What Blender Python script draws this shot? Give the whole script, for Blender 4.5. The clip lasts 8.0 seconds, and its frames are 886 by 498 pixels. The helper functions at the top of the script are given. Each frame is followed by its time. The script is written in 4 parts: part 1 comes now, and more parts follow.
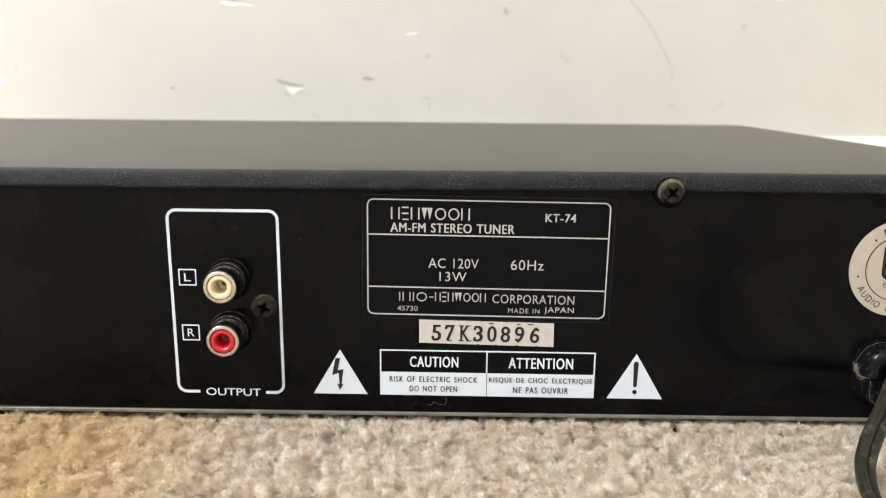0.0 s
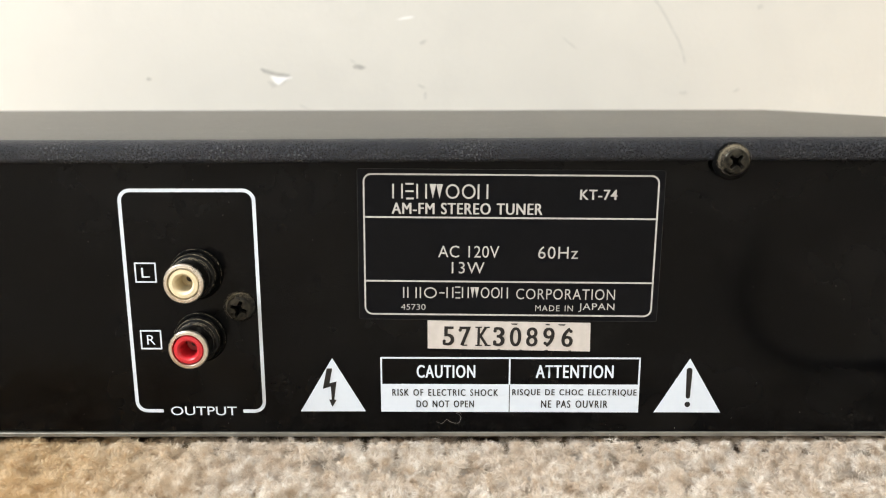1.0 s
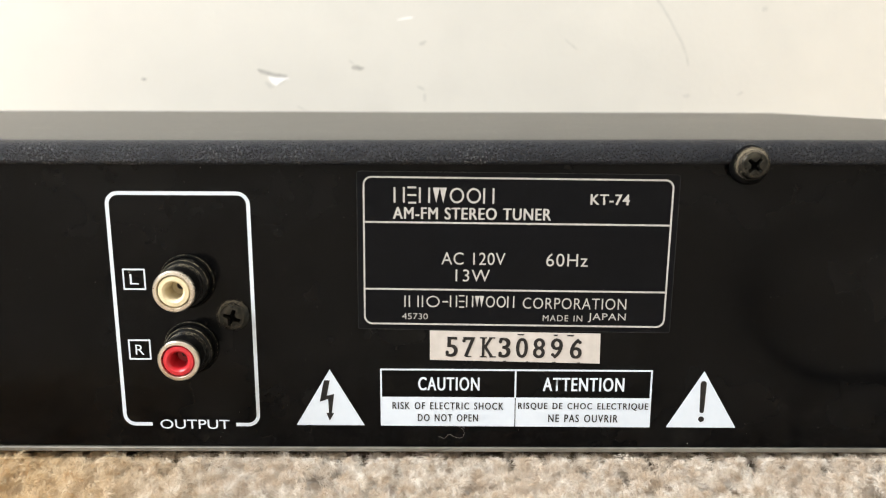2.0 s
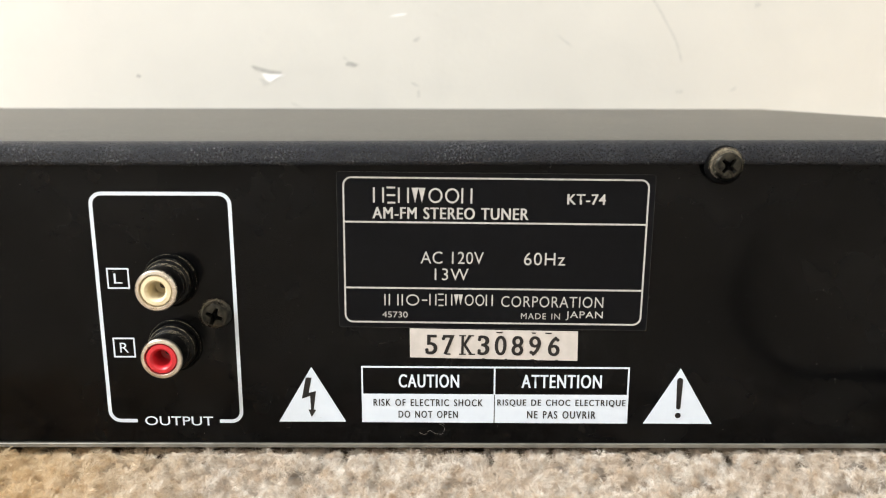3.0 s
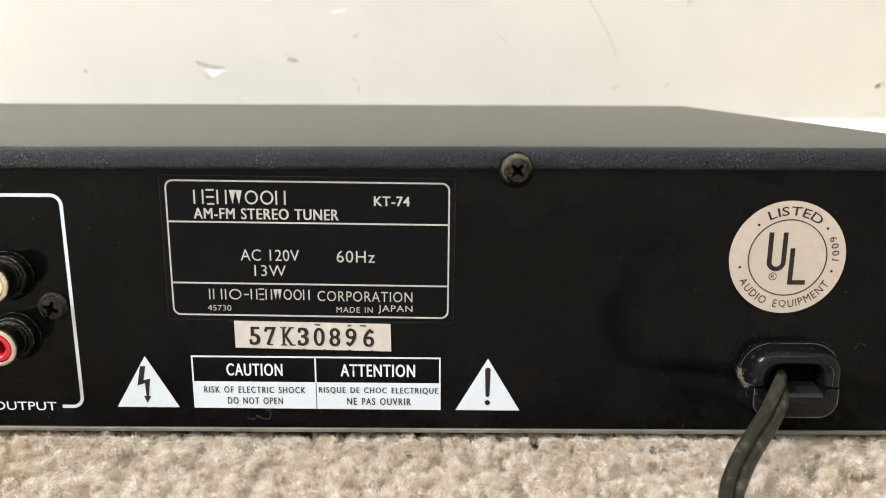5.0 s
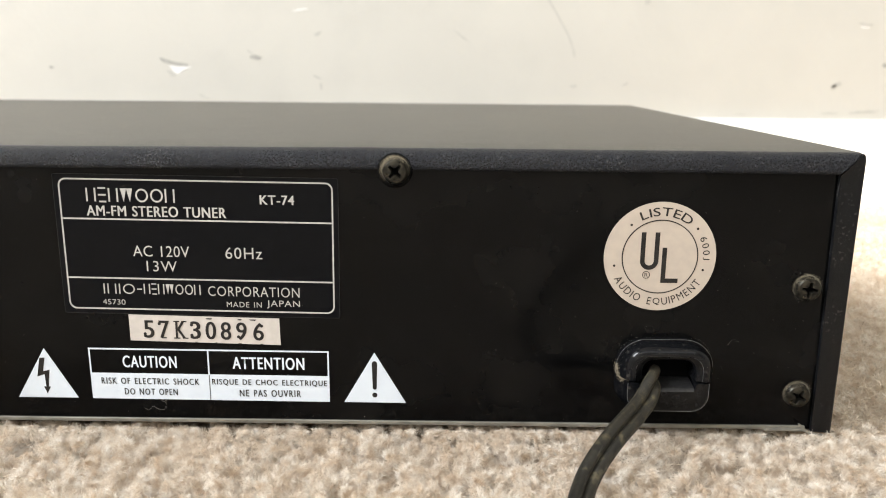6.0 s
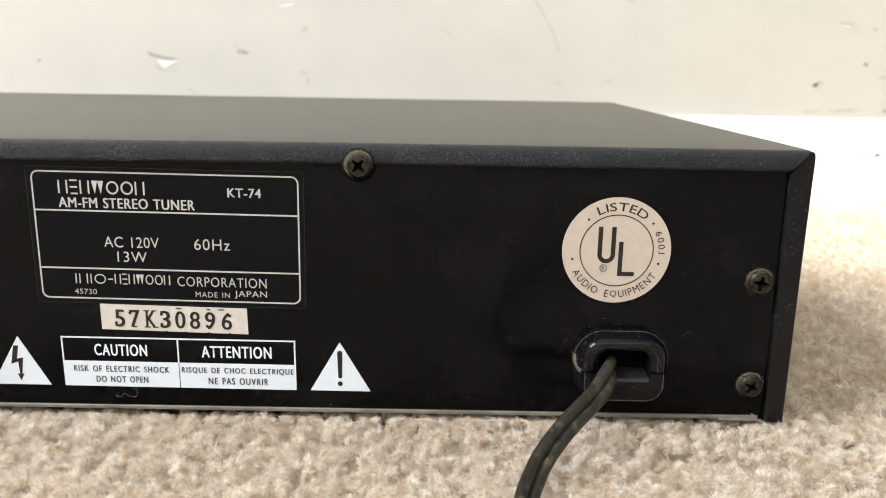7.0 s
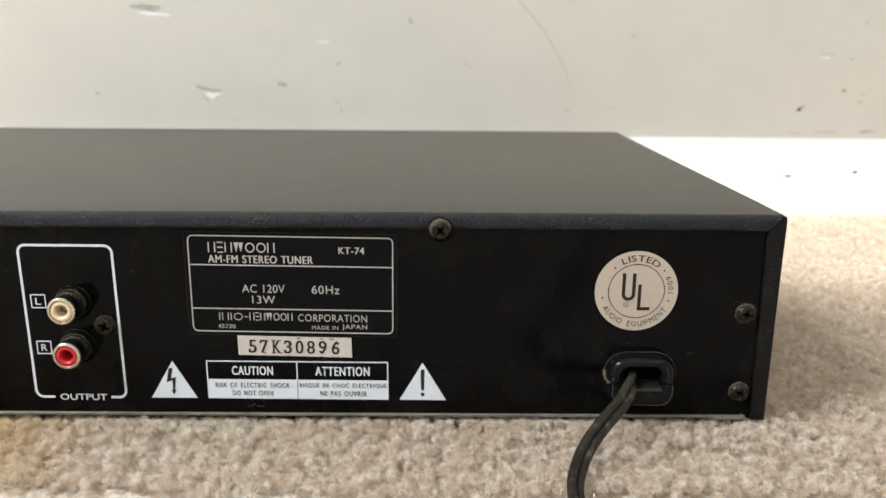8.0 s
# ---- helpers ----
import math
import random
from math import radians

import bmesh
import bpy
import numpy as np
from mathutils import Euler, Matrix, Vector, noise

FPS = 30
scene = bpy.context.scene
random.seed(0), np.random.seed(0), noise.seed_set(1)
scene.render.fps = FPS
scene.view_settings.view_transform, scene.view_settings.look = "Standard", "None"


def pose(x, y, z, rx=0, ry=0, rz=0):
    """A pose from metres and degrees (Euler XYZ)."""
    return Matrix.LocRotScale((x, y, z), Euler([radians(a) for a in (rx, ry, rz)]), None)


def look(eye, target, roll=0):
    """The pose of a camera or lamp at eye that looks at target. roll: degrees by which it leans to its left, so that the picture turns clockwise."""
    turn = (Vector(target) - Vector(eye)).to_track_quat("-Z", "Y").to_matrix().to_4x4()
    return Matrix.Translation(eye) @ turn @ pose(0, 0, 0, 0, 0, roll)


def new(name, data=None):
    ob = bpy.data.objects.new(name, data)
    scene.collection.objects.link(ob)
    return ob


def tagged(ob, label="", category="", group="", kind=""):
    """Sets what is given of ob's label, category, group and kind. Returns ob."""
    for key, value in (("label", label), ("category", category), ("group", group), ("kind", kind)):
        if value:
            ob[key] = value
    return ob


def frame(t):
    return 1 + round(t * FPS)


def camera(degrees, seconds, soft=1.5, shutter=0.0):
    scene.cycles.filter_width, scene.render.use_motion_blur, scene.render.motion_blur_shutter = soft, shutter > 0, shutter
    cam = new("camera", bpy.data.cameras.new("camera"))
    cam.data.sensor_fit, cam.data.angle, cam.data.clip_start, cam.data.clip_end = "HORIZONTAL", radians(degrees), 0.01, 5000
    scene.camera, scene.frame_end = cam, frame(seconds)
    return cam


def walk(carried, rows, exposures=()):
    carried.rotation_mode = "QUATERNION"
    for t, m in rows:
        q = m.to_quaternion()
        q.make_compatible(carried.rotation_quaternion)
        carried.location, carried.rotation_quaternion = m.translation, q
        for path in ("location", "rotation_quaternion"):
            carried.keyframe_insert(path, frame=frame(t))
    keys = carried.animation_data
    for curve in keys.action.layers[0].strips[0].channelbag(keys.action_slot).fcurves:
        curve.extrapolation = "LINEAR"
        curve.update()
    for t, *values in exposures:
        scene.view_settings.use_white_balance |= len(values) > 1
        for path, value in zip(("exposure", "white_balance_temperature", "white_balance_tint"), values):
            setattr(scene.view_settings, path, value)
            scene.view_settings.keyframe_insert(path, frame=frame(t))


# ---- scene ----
cam = camera(58.7, 8.0, soft=1.05)
PATH = [
    (0, (-0.00558, -0.19185, 0.08984), (-0.02891, 0.78313, -0.13119), 0.453),
    (0.5, (-0.00797, -0.17699, 0.08303), (-0.02238, 0.79870, -0.13567), 0.116),
    (1, (-0.01079, -0.15915, 0.07784), (-0.02321, 0.81794, -0.13465), -0.109),
    (1.2, (-0.01219, -0.15619, 0.07678), (-0.02394, 0.82137, -0.13354), -0.086),
    (2.3, (-0.01214, -0.15142, 0.07742), (-0.02037, 0.82645, -0.13164), 0.215),
    (2.5, (-0.01138, -0.15167, 0.07780), (-0.02003, 0.82561, -0.13399), 0.132),
    (3, (-0.00770, -0.15351, 0.07846), (-0.01813, 0.82278, -0.13780), 0.075),
    (3.5, (0.00093, -0.15668, 0.08067), (-0.00776, 0.81840, -0.14101), -0.160),
    (4, (0.01113, -0.15969, 0.08219), (0.00424, 0.81520, -0.14041), -0.156),
    (4.5, (0.02268, -0.16258, 0.08227), (0.01160, 0.81071, -0.14701), 0.170),
    (4.7, (0.02629, -0.16291, 0.08249), (0.01360, 0.81032, -0.14702), 0.154),
    (5.8, (0.05274, -0.16764, 0.08468), (0.03109, 0.80403, -0.15066), 0.388),
    (6, (0.05837, -0.16876, 0.08503), (0.03974, 0.80280, -0.15103), 0.467),
    (6.5, (0.06714, -0.17075, 0.08656), (0.05519, 0.80041, -0.15159), 1.061),
    (7, (0.06616, -0.17346, 0.08574), (0.05159, 0.79674, -0.15610), 0.876),
    (7.5, (0.06097, -0.18565, 0.09648), (0.05287, 0.78329, -0.15065), 0.433),
    (8, (0.04722, -0.22219, 0.11409), (0.04027, 0.74448, -0.14182), 0.366),
]
EXPOSURES = [(0.0, -0.05), (1.0, 0.05), (2.5, 0.13), (3.5, 0.08), (4.5, 0.1), (6.5, 0.08), (7.0, 0.05), (7.5, -0.04), (8.0, -0.36)]
walk(cam, [(t, look(eye, target, roll)) for t, eye, target, roll in PATH], EXPOSURES)
# a phone's lens, focused on the back of the tuner
cam.data.dof.use_dof = True
cam.data.dof.focus_distance = 0.175
cam.data.dof.aperture_fstop = 26.0

# ---- light: sky through the west window, sun over an added screen, added south fill ----
SUN_UP = radians(40)
world = bpy.data.worlds.new("sky")
scene.world = world
world.use_nodes = True
sky = world.node_tree.nodes.new("ShaderNodeTexSky")
sky.sky_type = "NISHITA"
sky.sun_disc = False
sky.sun_elevation = SUN_UP
sky.sun_rotation = radians(180)
world.node_tree.links.new(sky.outputs[0], world.node_tree.nodes["Background"].inputs[0])
world.node_tree.nodes["Background"].inputs[1].default_value = 0.1

sun = new("sun", bpy.data.lights.new("sun", "SUN"))
sun.data.energy = 5.0
sun.data.angle = radians(0.35)
sun.data.color = (1.0, 0.92, 0.80)
sun.matrix_world = look((0, -math.cos(SUN_UP), math.sin(SUN_UP)), (0, 0, 0))

sky_lamp = new("window_light", bpy.data.lights.new("window_light", "AREA"))
sky_lamp.data.shape = "RECTANGLE"
sky_lamp.data.size, sky_lamp.data.size_y = 0.95, 0.9
sky_lamp.data.energy = 91.5
sky_lamp.data.color = (0.965, 0.99, 1.03)
sky_lamp.matrix_world = look((-1.58, -0.75, 1.6), (-0.2, -0.55, 0.7))

# added fill from the south to brighten the carpet, no real source behind it
fill_lamp = new("fill_light", bpy.data.lights.new("fill_light", "AREA"))
fill_lamp.data.shape = "RECTANGLE"
fill_lamp.data.size, fill_lamp.data.size_y = 2.0, 0.9
fill_lamp.data.energy = 13.0
fill_lamp.data.color = (0.97, 0.99, 1.02)
fill_lamp.matrix_world = look((0.2, -1.67, 1.25), (0.2, 0.0, 0.6))


# ---- materials ----
def material(name, color, rough=0.5, metal=0.0, spec=0.5, coat=0.0, color2=None, scale=200.0, stains=None, stain_scale=12.0,
             bump=0.0, bump_scale=900.0, bump_depth=0.0004, sheen=0.0, island=0.0, rough2=None, glow_through=0.0, stain_range=(0.5, 0.8), patches=0.0):
    m = bpy.data.materials.new(name)
    m.use_nodes = True
    n, l = m.node_tree.nodes, m.node_tree.links
    p = n["Principled BSDF"]
    p.inputs["Base Color"].default_value = (*color, 1)
    p.inputs["Roughness"].default_value = rough
    p.inputs["Metallic"].default_value = metal
    p.inputs["Specular IOR Level"].default_value = spec
    p.inputs["Coat Weight"].default_value = coat
    p.inputs["Sheen Weight"].default_value = sheen
    where = n.new("ShaderNodeTexCoord")

    def grain(size, detail=4.0, low=0.35, high=0.65):
        t = n.new("ShaderNodeTexNoise")
        t.inputs["Scale"].default_value, t.inputs["Detail"].default_value = size, detail
        l.new(where.outputs["Object"], t.inputs["Vector"])
        r = n.new("ShaderNodeMapRange")
        r.inputs["From Min"].default_value, r.inputs["From Max"].default_value = low, high
        l.new(t.outputs["Fac"], r.inputs["Value"])
        return r.outputs["Result"]

    def mixed(factor, a, b):
        x = n.new("ShaderNodeMix")
        x.data_type = "RGBA"
        l.new(factor, x.inputs[0])
        for socket, c in ((x.inputs[6], a), (x.inputs[7], b)):
            if isinstance(c, tuple):
                socket.default_value = (*c, 1)
            else:
                l.new(c, socket)
        return x.outputs[2]

    col = color
    if color2:
        col = mixed(grain(scale), col, color2)
    if stains:
        where_stained = grain(stain_scale, 6.0, *stain_range)
        if patches:
            x = n.new("ShaderNodeMath")
            x.operation = "MULTIPLY"
            l.new(where_stained, x.inputs[0])
            l.new(grain(patches, 3.0, 0.42, 0.68), x.inputs[1])
            where_stained = x.outputs[0]
        col = mixed(where_stained, col, stains)
    if island:
        g = n.new("ShaderNodeNewGeometry")
        h = n.new("ShaderNodeHueSaturation")
        r = n.new("ShaderNodeMapRange")
        r.inputs["To Min"].default_value, r.inputs["To Max"].default_value = 1 - island, 1 + island
        l.new(g.outputs["Random Per Island"], r.inputs["Value"])
        l.new(r.outputs["Result"], h.inputs["Value"])
        if isinstance(col, tuple):
            h.inputs["Color"].default_value = (*col, 1)
        else:
            l.new(col, h.inputs["Color"])
        col = h.outputs["Color"]
    if not isinstance(col, tuple):
        l.new(col, p.inputs["Base Color"])
    if glow_through:
        t = n.new("ShaderNodeBsdfTranslucent")
        x = n.new("ShaderNodeMixShader")
        x.inputs[0].default_value = glow_through
        if not isinstance(col, tuple):
            l.new(col, t.inputs["Color"])
        l.new(p.outputs[0], x.inputs[1])
        l.new(t.outputs[0], x.inputs[2])
        l.new(x.outputs[0], n["Material Output"].inputs["Surface"])
    if rough2 is not None:
        r = n.new("ShaderNodeMapRange")
        r.inputs["To Min"].default_value, r.inputs["To Max"].default_value = rough, rough2
        l.new(grain(scale * 0.4), r.inputs["Value"])
        l.new(r.outputs["Result"], p.inputs["Roughness"])
    if bump:
        b = n.new("ShaderNodeBump")
        b.inputs["Strength"].default_value, b.inputs["Distance"].default_value = bump, bump_depth
        l.new(grain(bump_scale, 5.0, 0.2, 0.8), b.inputs["Height"])
        l.new(b.outputs["Normal"], p.inputs["Normal"])
    return m


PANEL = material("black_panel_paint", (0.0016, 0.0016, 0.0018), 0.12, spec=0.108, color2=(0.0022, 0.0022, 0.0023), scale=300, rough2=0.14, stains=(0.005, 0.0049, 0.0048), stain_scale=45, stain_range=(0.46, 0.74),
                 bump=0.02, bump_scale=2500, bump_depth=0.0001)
# warm grey base holds dust and the wall's reflection on the top; specks are dust
COVER = material("dusty_black_cover_wall_tinted", (0.025, 0.0232, 0.018), 0.38, spec=0.37, color2=(0.033, 0.0305, 0.0245), scale=90,
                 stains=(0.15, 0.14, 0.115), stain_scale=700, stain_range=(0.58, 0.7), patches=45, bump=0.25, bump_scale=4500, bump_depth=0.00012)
# blue in both base colours stands for sky reflected on the fold; stains are wear
CRACKLE = material("worn_black_crackle_sky_tinted", (0.0040, 0.0052, 0.0084), 0.25, spec=0.29, color2=(0.0075, 0.0093, 0.0135), scale=2500,
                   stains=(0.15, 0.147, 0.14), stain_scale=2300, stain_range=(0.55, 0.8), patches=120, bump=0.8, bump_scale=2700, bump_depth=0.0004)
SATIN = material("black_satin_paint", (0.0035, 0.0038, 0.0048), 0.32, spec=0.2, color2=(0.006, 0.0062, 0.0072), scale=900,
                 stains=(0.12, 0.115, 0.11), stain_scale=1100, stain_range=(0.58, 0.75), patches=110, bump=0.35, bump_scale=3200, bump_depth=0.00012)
LABEL = material("black_label_film", (0.0031, 0.0033, 0.0042), 0.3, spec=0.085, color2=(0.0037, 0.0039, 0.0049), scale=400)
EDGE = material("grey_label_edge", (0.03, 0.029, 0.028), 0.6, spec=0.2, color2=(0.008, 0.008, 0.008), scale=350)
WHITE = material("white_screen_print", (0.645, 0.70, 0.765), 0.5, color2=(0.63, 0.685, 0.75), scale=900)
CREAM_PRINT = material("cream_screen_print", (0.5, 0.48, 0.45), 0.5, color2=(0.42, 0.405, 0.38), scale=1500)
PAPER = material("silvery_paper", (0.56, 0.515, 0.475), 0.55, color2=(0.5, 0.46, 0.42), scale=500)
FOIL = material("matt_silver_foil", (0.52, 0.45, 0.38), 0.5, metal=0.2, color2=(0.485, 0.42, 0.36), scale=500, bump=0.05, bump_scale=1500,
                bump_depth=0.0001)
INK = material("black_ink", (0.008, 0.007, 0.0066), 0.5, spec=0.3, color2=(0.02, 0.0175, 0.016), scale=1200)
STEEL = material("galvanised_steel", (0.25, 0.24, 0.205), 0.55, metal=0.5, color2=(0.17, 0.16, 0.135), scale=180)
NICKEL = material("nickel_plate", (0.72, 0.66, 0.58), 0.24, metal=1.0, color2=(0.55, 0.49, 0.41), scale=500, rough2=0.4)
IVORY = material("ivory_plastic", (0.74, 0.645, 0.43), 0.38, color2=(0.68, 0.57, 0.355), scale=500)
RED = material("red_plastic", (0.55, 0.02, 0.028), 0.35, color2=(0.46, 0.014, 0.022), scale=500)
RUBBER = material("dusty_black_plastic", (0.003, 0.003, 0.003), 0.28, spec=0.11, color2=(0.008, 0.0078, 0.0075), scale=600,
                  stains=(0.11, 0.1, 0.08), stain_scale=900, stain_range=(0.62, 0.76), bump=0.2, bump_scale=3000, bump_depth=0.0001)
GREY_NYLON = material("greyer_black_nylon", (0.008, 0.008, 0.0085), 0.4, spec=0.3, color2=(0.02, 0.0195, 0.019), scale=1100, bump=0.3, bump_scale=2500, bump_depth=0.0001)
RELIEF = material("glossy_black_nylon", (0.0030, 0.0032, 0.0040), 0.16, spec=0.22, color2=(0.0055, 0.0057, 0.0066), scale=800,
                  stains=(0.05, 0.047, 0.042), stain_scale=1000, stain_range=(0.6, 0.8))
CORD = material("aged_black_vinyl", (0.013, 0.0124, 0.0104), 0.4, spec=0.3, color2=(0.026, 0.0236, 0.0176), scale=500,
                stains=(0.12, 0.1, 0.058), stain_scale=420, stain_range=(0.57, 0.8), bump=0.15, bump_scale=1800, bump_depth=0.0002)
SCREW = material("blackened_zinc", (0.011, 0.0102, 0.0085), 0.24, metal=0.75, spec=0.4, color2=(0.047, 0.043, 0.033), scale=900, rough2=0.48)
WASHER = material("matt_black_fibre", (0.0018, 0.0018, 0.0018), 0.8, spec=0.04, color2=(0.0026, 0.0026, 0.0025), scale=900)
# near-black colour that stands in for the shade inside holes
RECESS_SHADE = material("recess_shade_black", (0.002, 0.002, 0.002), 0.8, spec=0.02)
CONTACT = material("tarnished_contact", (0.02, 0.014, 0.01), 0.4, metal=0.6, color2=(0.05, 0.035, 0.025), scale=900)
SCRATCH = material("bare_scratch", (0.2, 0.2, 0.2), 0.5, color2=(0.09, 0.09, 0.09), scale=900)
DUST = material("grey_dust", (0.5, 0.46, 0.4), 0.9, spec=0.1, color2=(0.36, 0.33, 0.28), scale=800)
CRUMB = material("brown_dried_dirt", (0.3, 0.26, 0.19), 0.9, spec=0.1, color2=(0.16, 0.13, 0.09), scale=1500, bump=0.6, bump_scale=3000)
CORD_DUST = material("brown_dust_film", (0.17, 0.145, 0.095), 0.95, spec=0.1, color2=(0.085, 0.073, 0.05), scale=900)
SCREW_DUST = material("yellowish_dust", (0.4, 0.35, 0.26), 0.9, spec=0.1, color2=(0.27, 0.23, 0.16), scale=1500)
FASCIA = material("front_fascia_black", (0.012, 0.012, 0.012), 0.4, color2=(0.018, 0.018, 0.018))
WALL = material("cream_wall_paint", (0.62, 0.597, 0.54), 0.55, spec=0.3, color2=(0.595, 0.573, 0.52), scale=9,
                stains=(0.575, 0.555, 0.505), stain_scale=24, bump=0.13, bump_scale=210, bump_depth=0.0011)
BASE = material("white_gloss_trim", (0.84, 0.83, 0.8), 0.35, color2=(0.8, 0.79, 0.76), scale=30, bump=0.1, bump_scale=200)
CEIL = material("white_ceiling_paint", (0.82, 0.81, 0.78), 0.8, color2=(0.79, 0.78, 0.75), scale=8, bump=0.2, bump_scale=120)
DENT = material("dark_dent", (0.09, 0.085, 0.075), 0.8, color2=(0.2, 0.19, 0.17), scale=500)
LINT = material("grey_lint", (0.22, 0.2, 0.18), 0.9, spec=0.1, color2=(0.3, 0.28, 0.25), scale=900)
# grey for scuffs, and for the painted shade in the gouge
SCUFF_SHADE = material("grey_scuff_and_shade", (0.34, 0.33, 0.3), 0.8, color2=(0.45, 0.435, 0.4), scale=600)
FAINT = material("faint_scuff", (0.49, 0.475, 0.435), 0.8, color2=(0.55, 0.535, 0.49), scale=500)
CHIP = material("bare_plaster", (0.86, 0.85, 0.83), 0.9, color2=(0.8, 0.79, 0.77), scale=700)
BACKING = material("carpet_backing", (0.32, 0.24, 0.155), 0.95, spec=0.05, color2=(0.4, 0.31, 0.21), scale=160, stains=(0.18, 0.13, 0.085),
                   stain_scale=90, bump=1.0, bump_scale=260, bump_depth=0.004)
PILE = material("beige_carpet_fibre", (0.965, 0.925, 0.855), 0.4, spec=0.55, color2=(0.64, 0.52, 0.39), scale=400, stains=(0.74, 0.63, 0.505),
                stain_scale=50, island=0.1, glow_through=0.4)
# an ochre tint on the carpet beside the sockets, fading outwards
n, l = PILE.node_tree.nodes, PILE.node_tree.links
away = n.new("ShaderNodeVectorMath")
away.operation = "DISTANCE"
away.inputs[1].default_value = (-0.115, -0.02, 0.0)
place = n.new("ShaderNodeTexCoord")
l.new(place.outputs["Object"], away.inputs[0])
fade = n.new("ShaderNodeMapRange")
fade.inputs["From Min"].default_value, fade.inputs["From Max"].default_value = 0.025, 0.062
fade.inputs["To Min"].default_value, fade.inputs["To Max"].default_value = 0.75, 0.0
l.new(away.outputs["Value"], fade.inputs["Value"])
ochre_mix = n.new("ShaderNodeMix")
ochre_mix.data_type = "RGBA"
ochre_mix.inputs[7].default_value = (0.80, 0.62, 0.36, 1)
l.new(fade.outputs["Result"], ochre_mix.inputs[0])
tint = n["Hue/Saturation/Value"]
for link in list(tint.outputs["Color"].links):
    l.new(ochre_mix.outputs[2], link.to_socket)
l.new(tint.outputs["Color"], ochre_mix.inputs[6])
# for the unseen screen that limits the sun
SUN_SCREEN = material("sun_screen_white", (0.75, 0.73, 0.68), 0.8, color2=(0.71, 0.69, 0.64), scale=60)
FRAME_PAINT = material("white_window_paint", (0.8, 0.79, 0.76), 0.4, color2=(0.76, 0.75, 0.72), scale=40)


# ---- building helpers ----
def finish(name, bm, mat, parent=None, label="", smooth=0.6):
    me = bpy.data.meshes.new(name)
    bmesh.ops.recalc_face_normals(bm, faces=bm.faces)
    bm.to_mesh(me)
    bm.free()
    if smooth:
        for p in me.polygons:
            p.use_smooth = True
        me.set_sharp_from_angle(angle=smooth)
    me.materials.append(mat)
    ob = new(name, me)
    if parent:
        ob.parent = parent
    if label:
        tagged(ob, label)
    return ob


def part(name, bm, mat, parent, label="", smooth=0.6):
    return finish(name, bm, mat, parent, label, smooth)


def add_box(bm, x0, x1, y0, y1, z0, z1, bevel=0.0, segments=2):
    made = bmesh.ops.create_cube(bm, size=1.0, matrix=Matrix.Translation(((x0 + x1) / 2, (y0 + y1) / 2, (z0 + z1) / 2))
                                 @ Matrix.Diagonal((x1 - x0, y1 - y0, z1 - z0, 1)))
    if bevel:
        edges = list({e for v in made["verts"] for e in v.link_edges})
        bmesh.ops.bevel(bm, geom=edges, offset=bevel, segments=segments, profile=0.5, affect="EDGES")
    return bm


def add_prism(bm, outline, y0, y1):
    """A plate with an outline in (x, z), from y0 to y1."""
    a = [bm.verts.new((x, y0, z)) for x, z in outline]
    b = [bm.verts.new((x, y1, z)) for x, z in outline]
    n = len(a)
    bm.faces.new(a)
    bm.faces.new(b[::-1])
    for i in range(n):
        bm.faces.new((a[i], a[(i + 1) % n], b[(i + 1) % n], b[i]))
    return bm


def add_ring(bm, outer, inner, y0, y1):
    loops = [[bm.verts.new((x, y, z)) for x, z in line] for line, y in ((outer, y0), (inner, y0), (inner, y1), (outer, y1))]
    n = len(outer)
    for k in range(4):
        a, b = loops[k], loops[(k + 1) % 4]
        for i in range(n):
            bm.faces.new((a[i], a[(i + 1) % n], b[(i + 1) % n], b[i]))
    return bm


def rounded(x0, x1, z0, z1, r, n=6):
    pts = []
    for cx, cz, start in ((x1 - r, z1 - r, 0), (x0 + r, z1 - r, 90), (x0 + r, z0 + r, 180), (x1 - r, z0 + r, 270)):
        for k in range(n + 1):
            a = radians(start + 90 * k / n)
            pts.append((cx + r * math.cos(a), cz + r * math.sin(a)))
    return pts


def circle(cx, cz, r, n=48):
    return [(cx + r * math.cos(2 * math.pi * k / n), cz + r * math.sin(2 * math.pi * k / n)) for k in range(n)]


def tilt(points, cx, cz, degrees):
    c, s = math.cos(radians(degrees)), math.sin(radians(degrees))
    return [(cx + (x - cx) * c - (z - cz) * s, cz + (x - cx) * s + (z - cz) * c) for x, z in points]


def add_stroke(bm, line, width, y0, y1):
    """A printed stroke of even width along an open line in (x, z)."""
    left, right = [], []
    for i, (x, z) in enumerate(line):
        xa, za = line[max(i - 1, 0)]
        xb, zb = line[min(i + 1, len(line) - 1)]
        d = math.hypot(xb - xa, zb - za)
        nx, nz = -(zb - za) / d * width / 2, (xb - xa) / d * width / 2
        left.append((x + nx, z + nz))
        right.append((x - nx, z - nz))
    rows = [[[bm.verts.new((x, y, z)) for x, z in side] for side in (left, right)] for y in (y0, y1)]
    (a, b), (c, d) = rows
    for i in range(len(line) - 1):
        bm.faces.new((a[i], a[i + 1], b[i + 1], b[i]))
        bm.faces.new((c[i], d[i], d[i + 1], c[i + 1]))
        bm.faces.new((a[i], c[i], c[i + 1], a[i + 1]))
        bm.faces.new((b[i], b[i + 1], d[i + 1], d[i]))
    for i in (0, -1):
        bm.faces.new((a[i], b[i], d[i], c[i]))
    return bm


